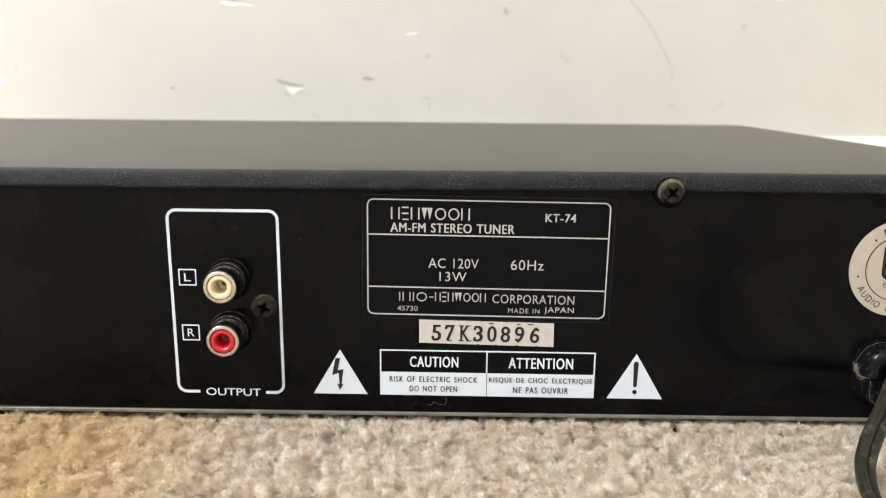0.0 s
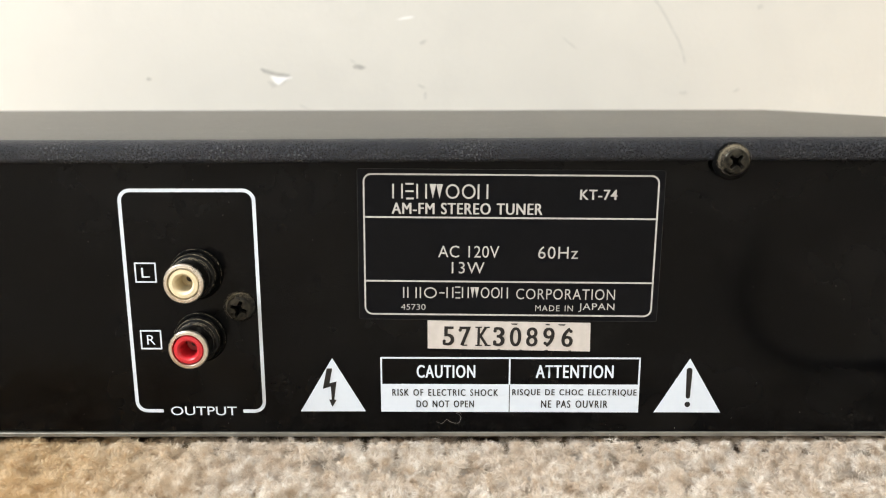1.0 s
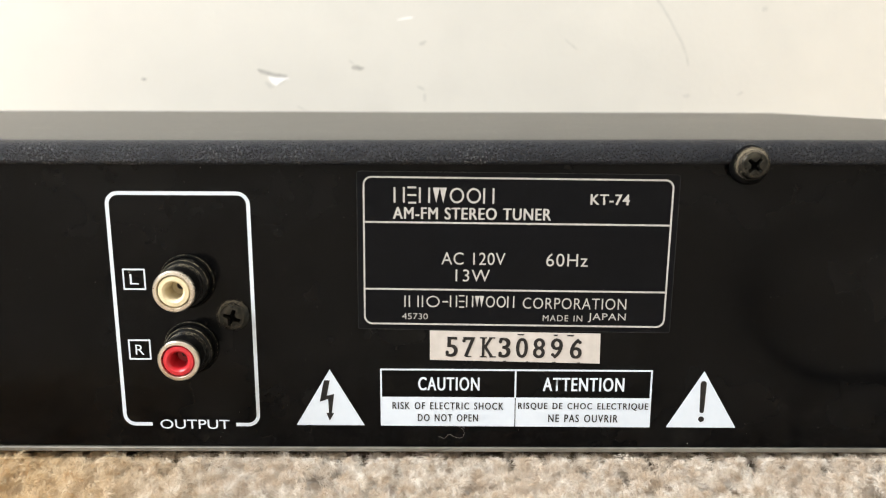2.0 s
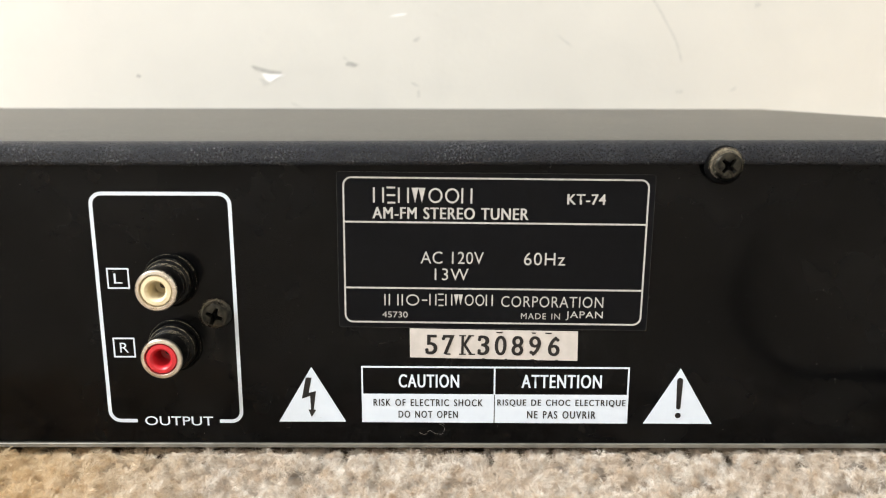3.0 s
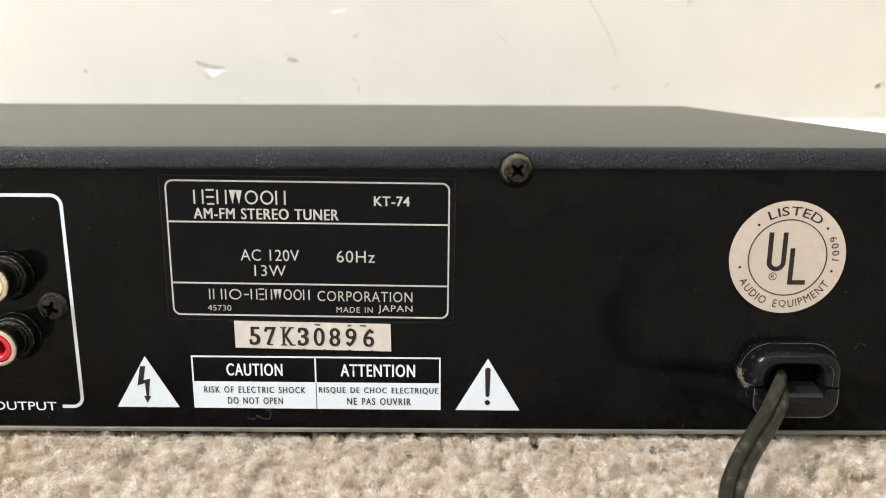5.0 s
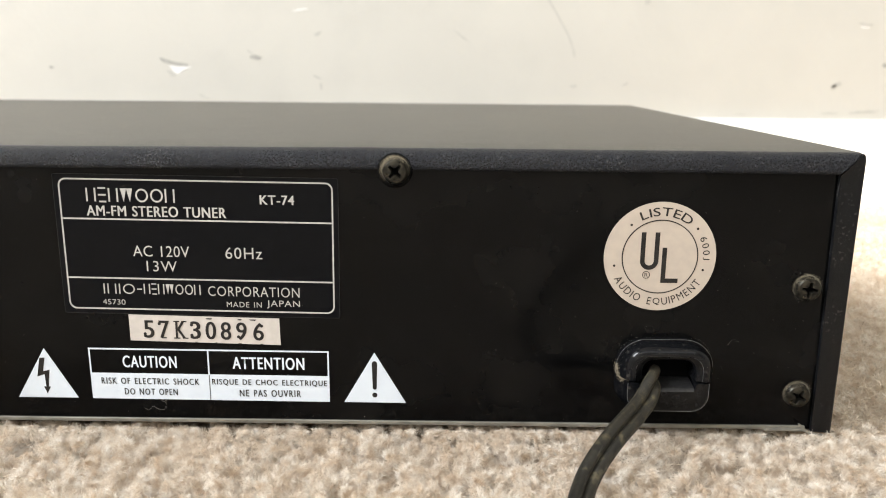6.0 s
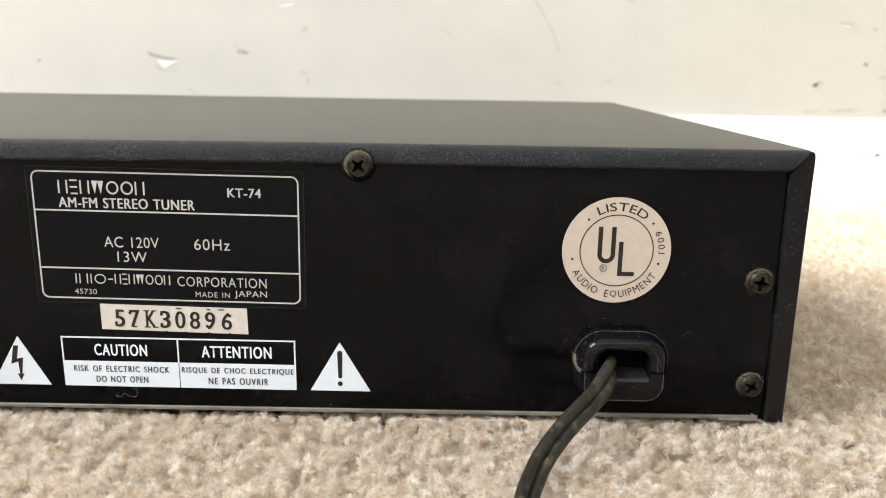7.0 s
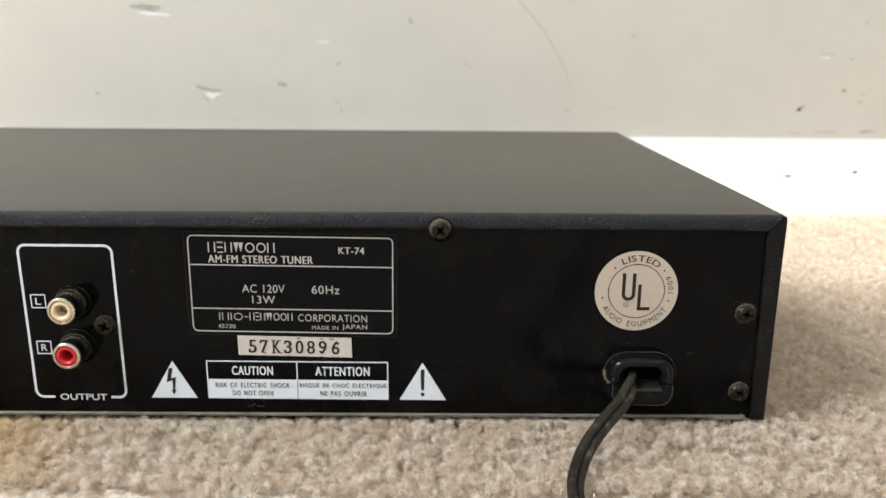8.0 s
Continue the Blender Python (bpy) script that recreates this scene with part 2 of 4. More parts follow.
def add_lathe(bm, profile, cx, cz, n=40):
    """Turns a line of (radius, y) about the y axis through (cx, cz)."""
    rings = []
    for r, y in profile:
        rings.append([bm.verts.new((cx + r * math.cos(2 * math.pi * k / n), y, cz + r * math.sin(2 * math.pi * k / n))) for k in range(n)])
    for a, b in zip(rings, rings[1:]):
        for k in range(n):
            bm.faces.new((a[k], a[(k + 1) % n], b[(k + 1) % n], b[k]))
    return rings


MM = 0.001
letters = bpy.data.curves.new("letters", "FONT")


def letter_mesh(name, body, weight=0.0, spacing=1.0):
    """The outline of some words as a mesh in (x, y), its lower left corner at 0, with its width and height."""
    letters.body = body
    letters.offset = weight
    letters.space_character = spacing
    letters.space_word = 1.0 + (spacing - 1.0) * 1.5
    letters.resolution_u = 4
    ob = bpy.data.objects.new("words", letters)
    scene.collection.objects.link(ob)
    bpy.context.view_layer.update()
    me = bpy.data.meshes.new_from_object(ob.evaluated_get(bpy.context.evaluated_depsgraph_get()))
    bpy.data.objects.remove(ob)
    me.name = name
    co = np.empty(len(me.vertices) * 3)
    me.vertices.foreach_get("co", co)
    co = co.reshape(-1, 3)
    low, high = co.min(0), co.max(0)
    co -= low
    me.vertices.foreach_set("co", co.ravel())
    return me, high[0] - low[0], high[1] - low[1]


def words(body, x0, x1, z0, z1, y, mat, parent, lean=0.0, weight=0.0, spacing=1.0, bold=0.0):
    """Words printed upright on the back, filling the box (millimetres)."""
    me, w, h = letter_mesh("lettering", body, weight, spacing)
    if bold:
        bm = bmesh.new()
        bm.from_mesh(me)
        for k in (1, 2):
            more = bmesh.ops.duplicate(bm, geom=bm.faces[:len(me.polygons)])["geom"]
            bmesh.ops.translate(bm, verts=[v for v in more if isinstance(v, bmesh.types.BMVert)], vec=(bold * h * k / 2, 0, 0.000008 * k))
            bm.faces.ensure_lookup_table()
        bm.to_mesh(me)
        bm.free()
        w += bold * h
    me.materials.clear()
    me.materials.append(mat)
    ob = new("lettering", me)
    ob.parent = parent
    cx, cz = (x0 + x1) / 2 * MM, (z0 + z1) / 2 * MM
    sx, sz = (x1 - x0) * MM / w, (z1 - z0) * MM / h
    ob.matrix_basis = (Matrix.Translation((cx, y, cz)) @ Matrix.Rotation(radians(-lean), 4, "Y") @ Matrix.Rotation(radians(90), 4, "X")
                       @ Matrix.Diagonal((sx, sz, 1, 1)) @ Matrix.Translation((-w / 2, -h / 2, 0)))
    return ob


def arc_words(body, cx, cz, radius, start, end, height, y, mat, parent, inward=False, weight=0.0, gap=0.22):
    """Words set letter by letter along an arc from one angle to another."""
    got = [(c, *letter_mesh("glyph", c, weight)) if c != " " else (c, None, 0.45, 0) for c in body]
    total = sum(w for _, _, w, _ in got) + gap * (len(got) - 1)
    bm = bmesh.new()
    at = 0.0
    for c, me, w, h in got:
        if me:
            f = (at + w / 2) / total
            a = radians(start + (end - start) * f)
            turn = a - math.pi / 2 if not inward else a + math.pi / 2
            sx = abs(radians(end - start)) * radius / total
            m = (Matrix.Translation((cx + radius * math.cos(a), y, cz + radius * math.sin(a))) @ Matrix.Rotation(-turn, 4, "Y")
                 @ Matrix.Rotation(radians(90), 4, "X") @ Matrix.Diagonal((sx, height / h, 1, 1)) @ Matrix.Translation((-w / 2, -h / 2, 0)))
            me.transform(m)
            bm.from_mesh(me)
            bpy.data.meshes.remove(me)
        at += w + gap
    me = bpy.data.meshes.new("lettering")
    bm.to_mesh(me)
    bm.free()
    me.materials.append(mat)
    ob = new("lettering", me)
    ob.parent = parent
    return ob


def thing(name, label, category, at=(0, 0, 0)):
    ob = new(name)
    ob.location = at
    ob.empty_display_size = 0.02
    return tagged(ob, label, category)


# ---- the room ----
WALL_Y, WEST, EAST, SOUTH, TOP = 0.328, -1.7, 2.0, -1.7, 2.45
FLOOR_Z = -0.0075


def wall_with_opening(name, label, along, at, thick, lo, hi, opening):
    """A wall along x or y with one window opening (from, to, sill, head)."""
    bm = bmesh.new()
    a, b, sill, head = opening

    def put(u0, u1, z0, z1):
        if along == "x":
            add_box(bm, u0, u1, at - thick, at, z0, z1)
        else:
            add_box(bm, at - thick, at, u0, u1, z0, z1)
    put(lo, a, FLOOR_Z, TOP)
    put(b, hi, FLOOR_Z, TOP)
    put(a, b, FLOOR_Z, sill)
    put(a, b, head, TOP)
    return tagged(finish(name, bm, WALL, smooth=0), label, "wall", kind="structure")


bm = bmesh.new()
add_box(bm, WEST - 0.15, EAST + 0.15, SOUTH - 0.15, WALL_Y + 0.15, FLOOR_Z - 0.05, FLOOR_Z)
tagged(finish("floor", bm, BACKING, smooth=0), "floor under beige cut-pile carpet", "floor", kind="structure")
bm = bmesh.new()
add_box(bm, WEST - 0.15, EAST + 0.15, SOUTH - 0.15, WALL_Y + 0.15, TOP, TOP + 0.1)
tagged(finish("ceiling", bm, CEIL, smooth=0), "plain white painted ceiling", "ceiling", kind="structure")
bm = bmesh.new()
add_box(bm, WEST - 0.15, EAST + 0.15, WALL_Y, WALL_Y + 0.12, FLOOR_Z, TOP)
wall_north = tagged(finish("wall_north", bm, WALL, smooth=0), "cream painted wall with scuffs and chipped paint", "wall", kind="structure")
bm = bmesh.new()
add_box(bm, EAST, EAST + 0.12, SOUTH - 0.15, WALL_Y, FLOOR_Z, TOP)
tagged(finish("wall_east", bm, WALL, smooth=0), "plain cream painted wall", "wall", kind="structure")
wall_with_opening("wall_west", "plain cream painted wall out of view, with an opening for light", "y", WEST, 0.12, SOUTH - 0.15, WALL_Y, (-1.5, 0.0, 1.0, 2.2))
# sun slot cut by an unseen opening and added screen: lower edge lands on the carpet, upper edge on the skirting
SLOPE = math.tan(SUN_UP)
SCREEN_TOP = (0.13 - SOUTH) * SLOPE
HEAD = (0.318 + 0.042 / SLOPE - (SOUTH - 0.12)) * SLOPE
wall_with_opening("wall_south", "plain cream painted wall out of view, with an opening for light", "x", SOUTH, 0.12, WEST, EAST, (-0.9, 1.3, 0.8, HEAD))
bm = bmesh.new()
add_box(bm, -0.92, 1.32, SOUTH + 0.002, SOUTH + 0.006, 0.75, SCREEN_TOP - 0.035)
# teeth along the added screen soften the sun strip's lower edge
for k in range(160):
    x = -0.92 + 0.014 * k
    add_prism(bm, [(x, SCREEN_TOP - 0.036), (x + 0.014, SCREEN_TOP - 0.036), (x + 0.007, SCREEN_TOP + 0.035)], SOUTH + 0.002, SOUTH + 0.006)
add_box(bm, -0.92, 1.32, SOUTH + 0.001, SOUTH + 0.02, 0.73, 0.75)
tagged(finish("sun_screen", bm, SUN_SCREEN, smooth=0), "unseen white toothed screen added to shape the strip of sun", "blind")


def window_frame(name, along, at, a, b, sill, head):
    bm = bmesh.new()
    t = 0.045
    for u0, u1, z0, z1 in ((a, a + t, sill, head), (b - t, b, sill, head), (a + t, b - t, sill, sill + t), ((a + b) / 2 - t / 2, (a + b) / 2 + t / 2, sill + t, head - t), (a + t, b - t, head - t, head)):
        if along == "x":
            add_box(bm, u0, u1, at - 0.05, at, z0, z1)
        else:
            add_box(bm, at - 0.05, at, u0, u1, z0, z1)
    tagged(finish(name, bm, FRAME_PAINT, smooth=0), "white painted window frame", "window", kind="structure")


window_frame("window_1", "y", WEST - 0.05, -1.5, 0.0, 1.0, 2.2)

bm = bmesh.new()
profile = [(0.0, FLOOR_Z), (-0.010, FLOOR_Z), (-0.010, 0.042), (-0.0085, 0.0465), (-0.005, 0.0492), (0.0, 0.05)]
for x in (WEST, EAST):
    for y, z in profile:
        bm.verts.new((x, WALL_Y + y, z))
bm.verts.ensure_lookup_table()
n = len(profile)
for i in range(n):
    j = (i + 1) % n
    bm.faces.new((bm.verts[i], bm.verts[j], bm.verts[n + j], bm.verts[n + i]))
bm.faces.new([bm.verts[i] for i in range(n)])
bm.faces.new([bm.verts[n + i] for i in range(n)])
baseboard = tagged(finish("baseboard", bm, BASE), "low white painted baseboard with dents", "baseboard", kind="structure")


# ---- the carpet ----
def swell(x, y):
    """How far the pile heaves up or sinks at a place, about -1 to 1."""
    return noise.noise((x * 90, y * 90, 3.1)) + 0.9 * noise.noise((x * 210, y * 210, 7.7))


def tufts(x0, x1, y0, y1, step, fibres, height, width, seed, wild=1.0):
    """Vertices and faces of cut pile: yarn ends, each a woolly ball of fine curled fibres."""
    rng = np.random.default_rng(seed)
    gx, gy = np.meshgrid(np.arange(x0, x1, step), np.arange(y0, y1, step))
    c = np.stack([gx.ravel(), gy.ravel()], 1) + rng.uniform(-0.5, 0.5, (gx.size, 2)) * step
    under = (c[:, 0] < 0.1435) & (c[:, 0] > -0.285) & (c[:, 1] > 0.004) & (c[:, 1] < 0.255)
    c = c[~under]
    k = len(c)
    tall = height * (1 + 0.12 * wild * np.array([swell(x, y) for x, y in c]) + rng.normal(0, 0.135, k) * wild)
    # pile does not stand up through the tuner's bottom edge
    edge = (c[:, 0] < 0.15) & (c[:, 1] > -0.003) & (c[:, 1] < 0.256)
    tall[edge] = np.minimum(tall[edge], 0.0074 + np.clip(c[edge, 0] + 0.094, 0, 0.24) * 0.005)
    near = (c[:, 0] < 0.15) & (c[:, 1] > -0.014) & (c[:, 1] < 0.004)
    tall[near] += -0.0002 + np.clip(c[near, 0] + 0.094, 0, 0.24) * 0.005
    i = np.repeat(np.arange(k), fibres)
    m = len(i)
    # each yarn end frays into locks; the fibres of one lock lie the same way
    locks = 9
    j = i * locks + rng.integers(0, locks, m)
    a = rng.uniform(0, 2 * np.pi, k * locks)
    up = rng.uniform(-0.1, 1.0, k * locks)
    flat = np.sqrt(1 - up ** 2)
    stand = np.column_stack([np.cos(a) * flat, np.sin(a) * flat, up])
    sweep = rng.normal(0, 1, (k * locks, 3))
    far = rng.uniform(0.72, 1.16, k * locks)
    out = stand[j] + rng.normal(0, 0.6, (m, 3))
    out /= np.linalg.norm(out, axis=1)[:, None]
    curl = sweep[j] * 0.75 + rng.normal(0, 0.65, (m, 3))
    curl -= out * (curl * out).sum(1)[:, None]
    bend = np.cross(out, curl)
    ball = step * 0.7 * rng.uniform(0.75, 1.2, k)
    heart = np.column_stack([c[i], FLOOR_Z + tall[i] - ball[i]])
    reach = far[j] * rng.uniform(0.6, 1.0, m) + 0.35 * (rng.uniform(0, 1, m) < 0.03)
    start = heart + (out * (reach - 0.42)[:, None] + curl * 0.06) * ball[i][:, None]
    mid = heart + (out * (reach - 0.12)[:, None] + curl * 0.25 + bend * 0.13) * ball[i][:, None]
    tip = heart + (out * (reach - 0.10)[:, None] + curl * 0.47 + bend * 0.33) * ball[i][:, None]
    # the pile is pressed down along the tuner's bottom edge
    free = rng.uniform(0, 0.0022, m) * (rng.uniform(0, 1, m) < 0.22)
    for p in (start, mid, tip):
        close = (p[:, 0] < 0.143) & (p[:, 1] > -0.016) & (p[:, 1] < 0.254)
        lid = -0.0002 + (p[:, 0] + 0.094) * 0.0052 + 0.42 * np.clip(-p[:, 1], 0, 1) + free
        p[close, 2] = np.minimum(p[close, 2], lid[close])
    side = np.cross(tip - start, rng.normal(0, 1, (m, 3)))
    side *= (width / 2 / np.maximum(np.linalg.norm(side, axis=1), 1e-9))[:, None]
    v = np.stack([start, mid + side, mid - side, tip], 1).reshape(-1, 3)
    o = np.arange(m) * 4
    return v, np.zeros((0, 4), int), np.concatenate([np.stack([o, o + 1, o + 2], 1), np.stack([o + 2, o + 1, o + 3], 1)])


def pile_bed(x0, x1, y0, y1, step, seed):
    """The closed mass of yarn between the loose fibres: a lumpy sheet a little under the tips."""
    rng = np.random.default_rng(seed)
    xs, ys = np.arange(x0, x1 + step / 2, step), np.arange(y0, y1 + step / 2, step)
    gx, gy = np.meshgrid(xs, ys)
    lumps = np.array([swell(x, y) * 0.0008 + noise.noise((x * 420, y * 420, 1.3)) * 0.0009 for x, y in zip(gx.ravel(), gy.ravel())])
    z = FLOOR_Z + 0.0040 + lumps + rng.normal(0, 0.00016, gx.size)
    z[(gx.ravel() < 0.146) & (gy.ravel() > -0.004) & (gy.ravel() < 0.256)] -= 0.0014
    v = np.column_stack([gx.ravel(), gy.ravel(), z])
    w = len(xs)
    o = (np.arange(len(ys) - 1)[:, None] * w + np.arange(w - 1)[None, :]).ravel()
    return v, np.stack([o, o + 1, o + w + 1, o + w], 1), np.zeros((0, 3), int)


def carpet():
    sets = [tufts(-0.125, 0.205, -0.037, 0.004, 0.0026, 345, 0.0089, 0.000085, 1),
            tufts(0.14, 0.32, 0.004, 0.15, 0.0032, 105, 0.0088, 0.0002, 2, 1.1),
            tufts(0.14, 0.60, 0.15, 0.318, 0.0044, 30, 0.0087, 0.00045, 3, 1.2),
            tufts(0.32, 0.60, -0.02, 0.15, 0.0044, 30, 0.0087, 0.00045, 4, 1.2),
            tufts(-0.4, 0.5, -0.3, -0.046, 0.006, 14, 0.0080, 0.0007, 5),
            tufts(-0.4, -0.125, -0.037, 0.004, 0.005, 24, 0.0086, 0.0006, 6),
            tufts(0.205, 0.32, -0.037, 0.004, 0.0042, 40, 0.0086, 0.0004, 7),
            pile_bed(-0.16, 0.24, -0.06, 0.006, 0.0008, 8), pile_bed(0.146, 0.60, 0.006, 0.318, 0.0016, 9),
            pile_bed(0.24, 0.60, -0.30, 0.006, 0.003, 10), pile_bed(-0.4, 0.24, -0.30, -0.06, 0.003, 11), pile_bed(-0.4, -0.16, -0.06, 0.006, 0.003, 12),
            # the rest of the room
            pile_bed(-1.7, -0.4, -1.7, 0.318, 0.012, 13), pile_bed(0.6, 2.0, -1.7, 0.318, 0.012, 14), pile_bed(-0.4, 0.6, -1.7, -0.3, 0.012, 15), pile_bed(-0.4, -0.288, 0.006, 0.318, 0.006, 16)]
    verts, quads, tris, at = [], [], [], 0
    for v, q4, q3 in sets:
        verts.append(v)
        quads.append(q4 + at)
        tris.append(q3 + at)
        at += len(v)
    v, q4, q3 = np.concatenate(verts), np.concatenate(quads), np.concatenate(tris)
    me = bpy.data.meshes.new("carpet_pile")
    me.vertices.add(len(v))
    me.vertices.foreach_set("co", v.ravel())
    me.loops.add(q4.size + q3.size)
    me.loops.foreach_set("vertex_index", np.concatenate([q4.ravel(), q3.ravel()]).astype(np.int32))
    me.polygons.add(len(q4) + len(q3))
    me.polygons.foreach_set("loop_start", np.concatenate([np.arange(0, q4.size, 4), q4.size + np.arange(0, q3.size, 3)]).astype(np.int32))
    me.update(calc_edges=True)
    me.materials.append(PILE)
    return tagged(new("carpet_pile", me), "beige cut-pile carpet with fluffy speckled tufts", "carpet", kind="stuff")


carpet()

# ---- the tuner ----
tuner = thing("stereo_tuner", "black metal stereo tuner standing on beige carpet, back side forward", "tuner", (0, 0, 0))
LEFT, DEPTH = -0.286, 0.247
SHEAR_X, SHEAR_Z = 0.014, -0.0180   # the case widens and drops a little towards its front

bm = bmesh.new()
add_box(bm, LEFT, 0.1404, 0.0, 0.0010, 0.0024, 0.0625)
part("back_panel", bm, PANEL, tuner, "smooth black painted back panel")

bm = bmesh.new()
add_box(bm, LEFT, 0.1388, -0.0005, 0.24, 0.0012, 0.0021, 0.0001, 1)
add_box(bm, 0.1295, 0.1388, -0.0009, 0.003, 0.0009, 0.0015, 0.0001, 1)
for v in bm.verts:
    v.co.z += (v.co.x + 0.094) * 0.0052
part("base_plate", bm, STEEL, tuner, "bare steel base plate edge")

# top cover: its rear lip folds down over the back panel in a wide, rough bend
TOP_Z = 0.0662


def sag(x):
    """The cover hangs a little lower away from its screwed end."""
    return -min(0.0045 * max(0.0, 0.04 - x), 0.0005)


line = [(-0.0007, 0.0615), (-0.00125, 0.0616), (-0.0016, 0.0619), (-0.0017, 0.0624), (-0.0017, 0.0630), (-0.0017, 0.0636)]
for k in range(9):
    a = radians(180 - 90 * k / 8)
    line.append((0.0005 + 0.0022 * math.cos(a), 0.0640 + 0.0022 * math.sin(a)))
for k in range(1, 13):
    y = DEPTH * k / 12
    line.append((y, TOP_Z + SHEAR_Z * y))
line += [(DEPTH, TOP_Z - 0.0018 + SHEAR_Z * DEPTH), (0.001, 0.0648), (0.0002, 0.0616)]
bm = bmesh.new()
cols = []
shares = [k / 30 * 0.39 for k in range(30)] + [0.39 + 0.61 * k / 1000 for k in range(1001)]
for f in shares:
    col = []
    for y, z in line:
        end = 0.1390 + min(max(z - 0.0616, 0), 0.0046) * 0.98 if y < 0.003 else 0.1438 + SHEAR_X * y
        x = LEFT - 0.004 + (end - LEFT + 0.004) * f
        if y < 0.0006 and z > 0.0617 and f > 0.39:
            rough = 0.000022 * noise.noise((x * 2600, y * 2600, z * 2600)) + 0.00003 * noise.noise((x * 900, y * 900, z * 900))
            y, z = y + rough, z + rough * 0.6 * (z > 0.0636)
        col.append(bm.verts.new((x, y, z + sag(x))))
    cols.append(col)
n = len(line)
for a, b in zip(cols, cols[1:]):
    for i in range(n):
        bm.faces.new((a[i], a[(i + 1) % n], b[(i + 1) % n], b[i]))
bm.faces.new(cols[0])
bm.faces.new(cols[-1][::-1])
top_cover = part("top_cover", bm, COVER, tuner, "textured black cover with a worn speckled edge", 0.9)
# the rear fold takes the crackle, with the sky's reflection in its colour
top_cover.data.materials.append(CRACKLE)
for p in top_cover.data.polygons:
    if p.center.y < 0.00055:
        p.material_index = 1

# side of the cover, with its narrow rear lip mitred at the corner
bm = bmesh.new()
add_prism(bm, [(0.1400, 0.0022), (0.1446, 0.0020), (0.1443, 0.0645), (0.1442, 0.0651), (0.1441, 0.0656), (0.1437, 0.0660), (0.1394, 0.0611)], -0.0011, 0.0012)
edges = [e for e in bm.edges if all(v.co.x > 0.14405 and v.co.z < 0.0656 and v.co.y < 0 for v in e.verts)]
bmesh.ops.bevel(bm, geom=edges, offset=0.0006, segments=3, profile=0.5, affect="EDGES")
edges = [e for e in bm.edges if all(v.co.x < 0.14005 and v.co.y < 0 for v in e.verts)]
bmesh.ops.bevel(bm, geom=edges, offset=0.0002, segments=2, profile=0.5, affect="EDGES")
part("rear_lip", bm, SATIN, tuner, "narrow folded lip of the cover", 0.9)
bm = bmesh.new()
rows = []
for k in range(9):
    y = 0.0005 + (DEPTH - 0.0005) * k / 8
    rows.append([bm.verts.new((x + SHEAR_X * y, y, z + (SHEAR_Z * y if z > 0.01 else 0))) for x, z in
                 ((0.1445, 0.0020), (0.1443, 0.0640), (0.1440, 0.0653), (0.1434, 0.0659), (0.1428, 0.0652), (0.1430, 0.0020))])
for a, b in zip(rows, rows[1:]):
    for i in range(6):
        bm.faces.new((a[i], a[(i + 1) % 6], b[(i + 1) % 6], b[i]))
bm.faces.new(rows[0])
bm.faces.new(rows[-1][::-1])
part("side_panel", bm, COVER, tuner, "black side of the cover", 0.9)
bm = bmesh.new()
add_box(bm, LEFT - 0.005, 0.1495, DEPTH + 0.0002, DEPTH + 0.012, 0.0006, 0.0612, 0.0008)
part("front_fascia", bm, FASCIA, tuner, "black front fascia turned to the wall")
bm = bmesh.new()
add_box(bm, LEFT - 0.004, LEFT - 0.0005, 0.0, DEPTH, 0.0006, 0.060)
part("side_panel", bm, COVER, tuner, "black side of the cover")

# printed output field
Y0, Y1 = 0.0003, -0.00008
bm = bmesh.new()
outline = []
for x, z in rounded(-79.2, -51.55, 7.2, 55.45, 2.2, 6):
    outline.append((x * MM, z * MM))
# open line: starts right of the word, runs round and ends left of it
k = len(outline)
line = [(-0.0562, 0.0072)] + [outline[i % k] for i in range(21, 28)] + outline[0:21] + [(-0.0736, 0.0072)]
add_stroke(bm, line, 0.00074, Y0, Y1)
part("output_outline", bm, WHITE, tuner, "white printed outline round the sockets", 0)
words("OUTPUT", -72.0, -57.6, 6.2, 8.25, Y1, WHITE, tuner, weight=0.003)
for x0, x1, z0, z1, c in ((-77.3, -72.75, 35.95, 40.3, "L"), (-77.3, -72.75, 21.25, 25.55, "R")):
    bm = bmesh.new()
    add_ring(bm, [(x * MM, z * MM) for x, z in rounded(x0, x1, z0, z1, 0.1, 1)],
             [(x * MM, z * MM) for x, z in rounded(x0 + 0.32, x1 - 0.32, z0 + 0.32, z1 - 0.32, 0.05, 1)], Y0, Y1)
    frame_part = part("channel_box", bm, WHITE, tuner, "", 0)
    w = 1.75
    words(c, (x0 + x1) / 2 - w / 2, (x0 + x1) / 2 + w / 2, (z0 + z1) / 2 - 1.05, (z0 + z1) / 2 + 1.05, Y1, WHITE, frame_part)


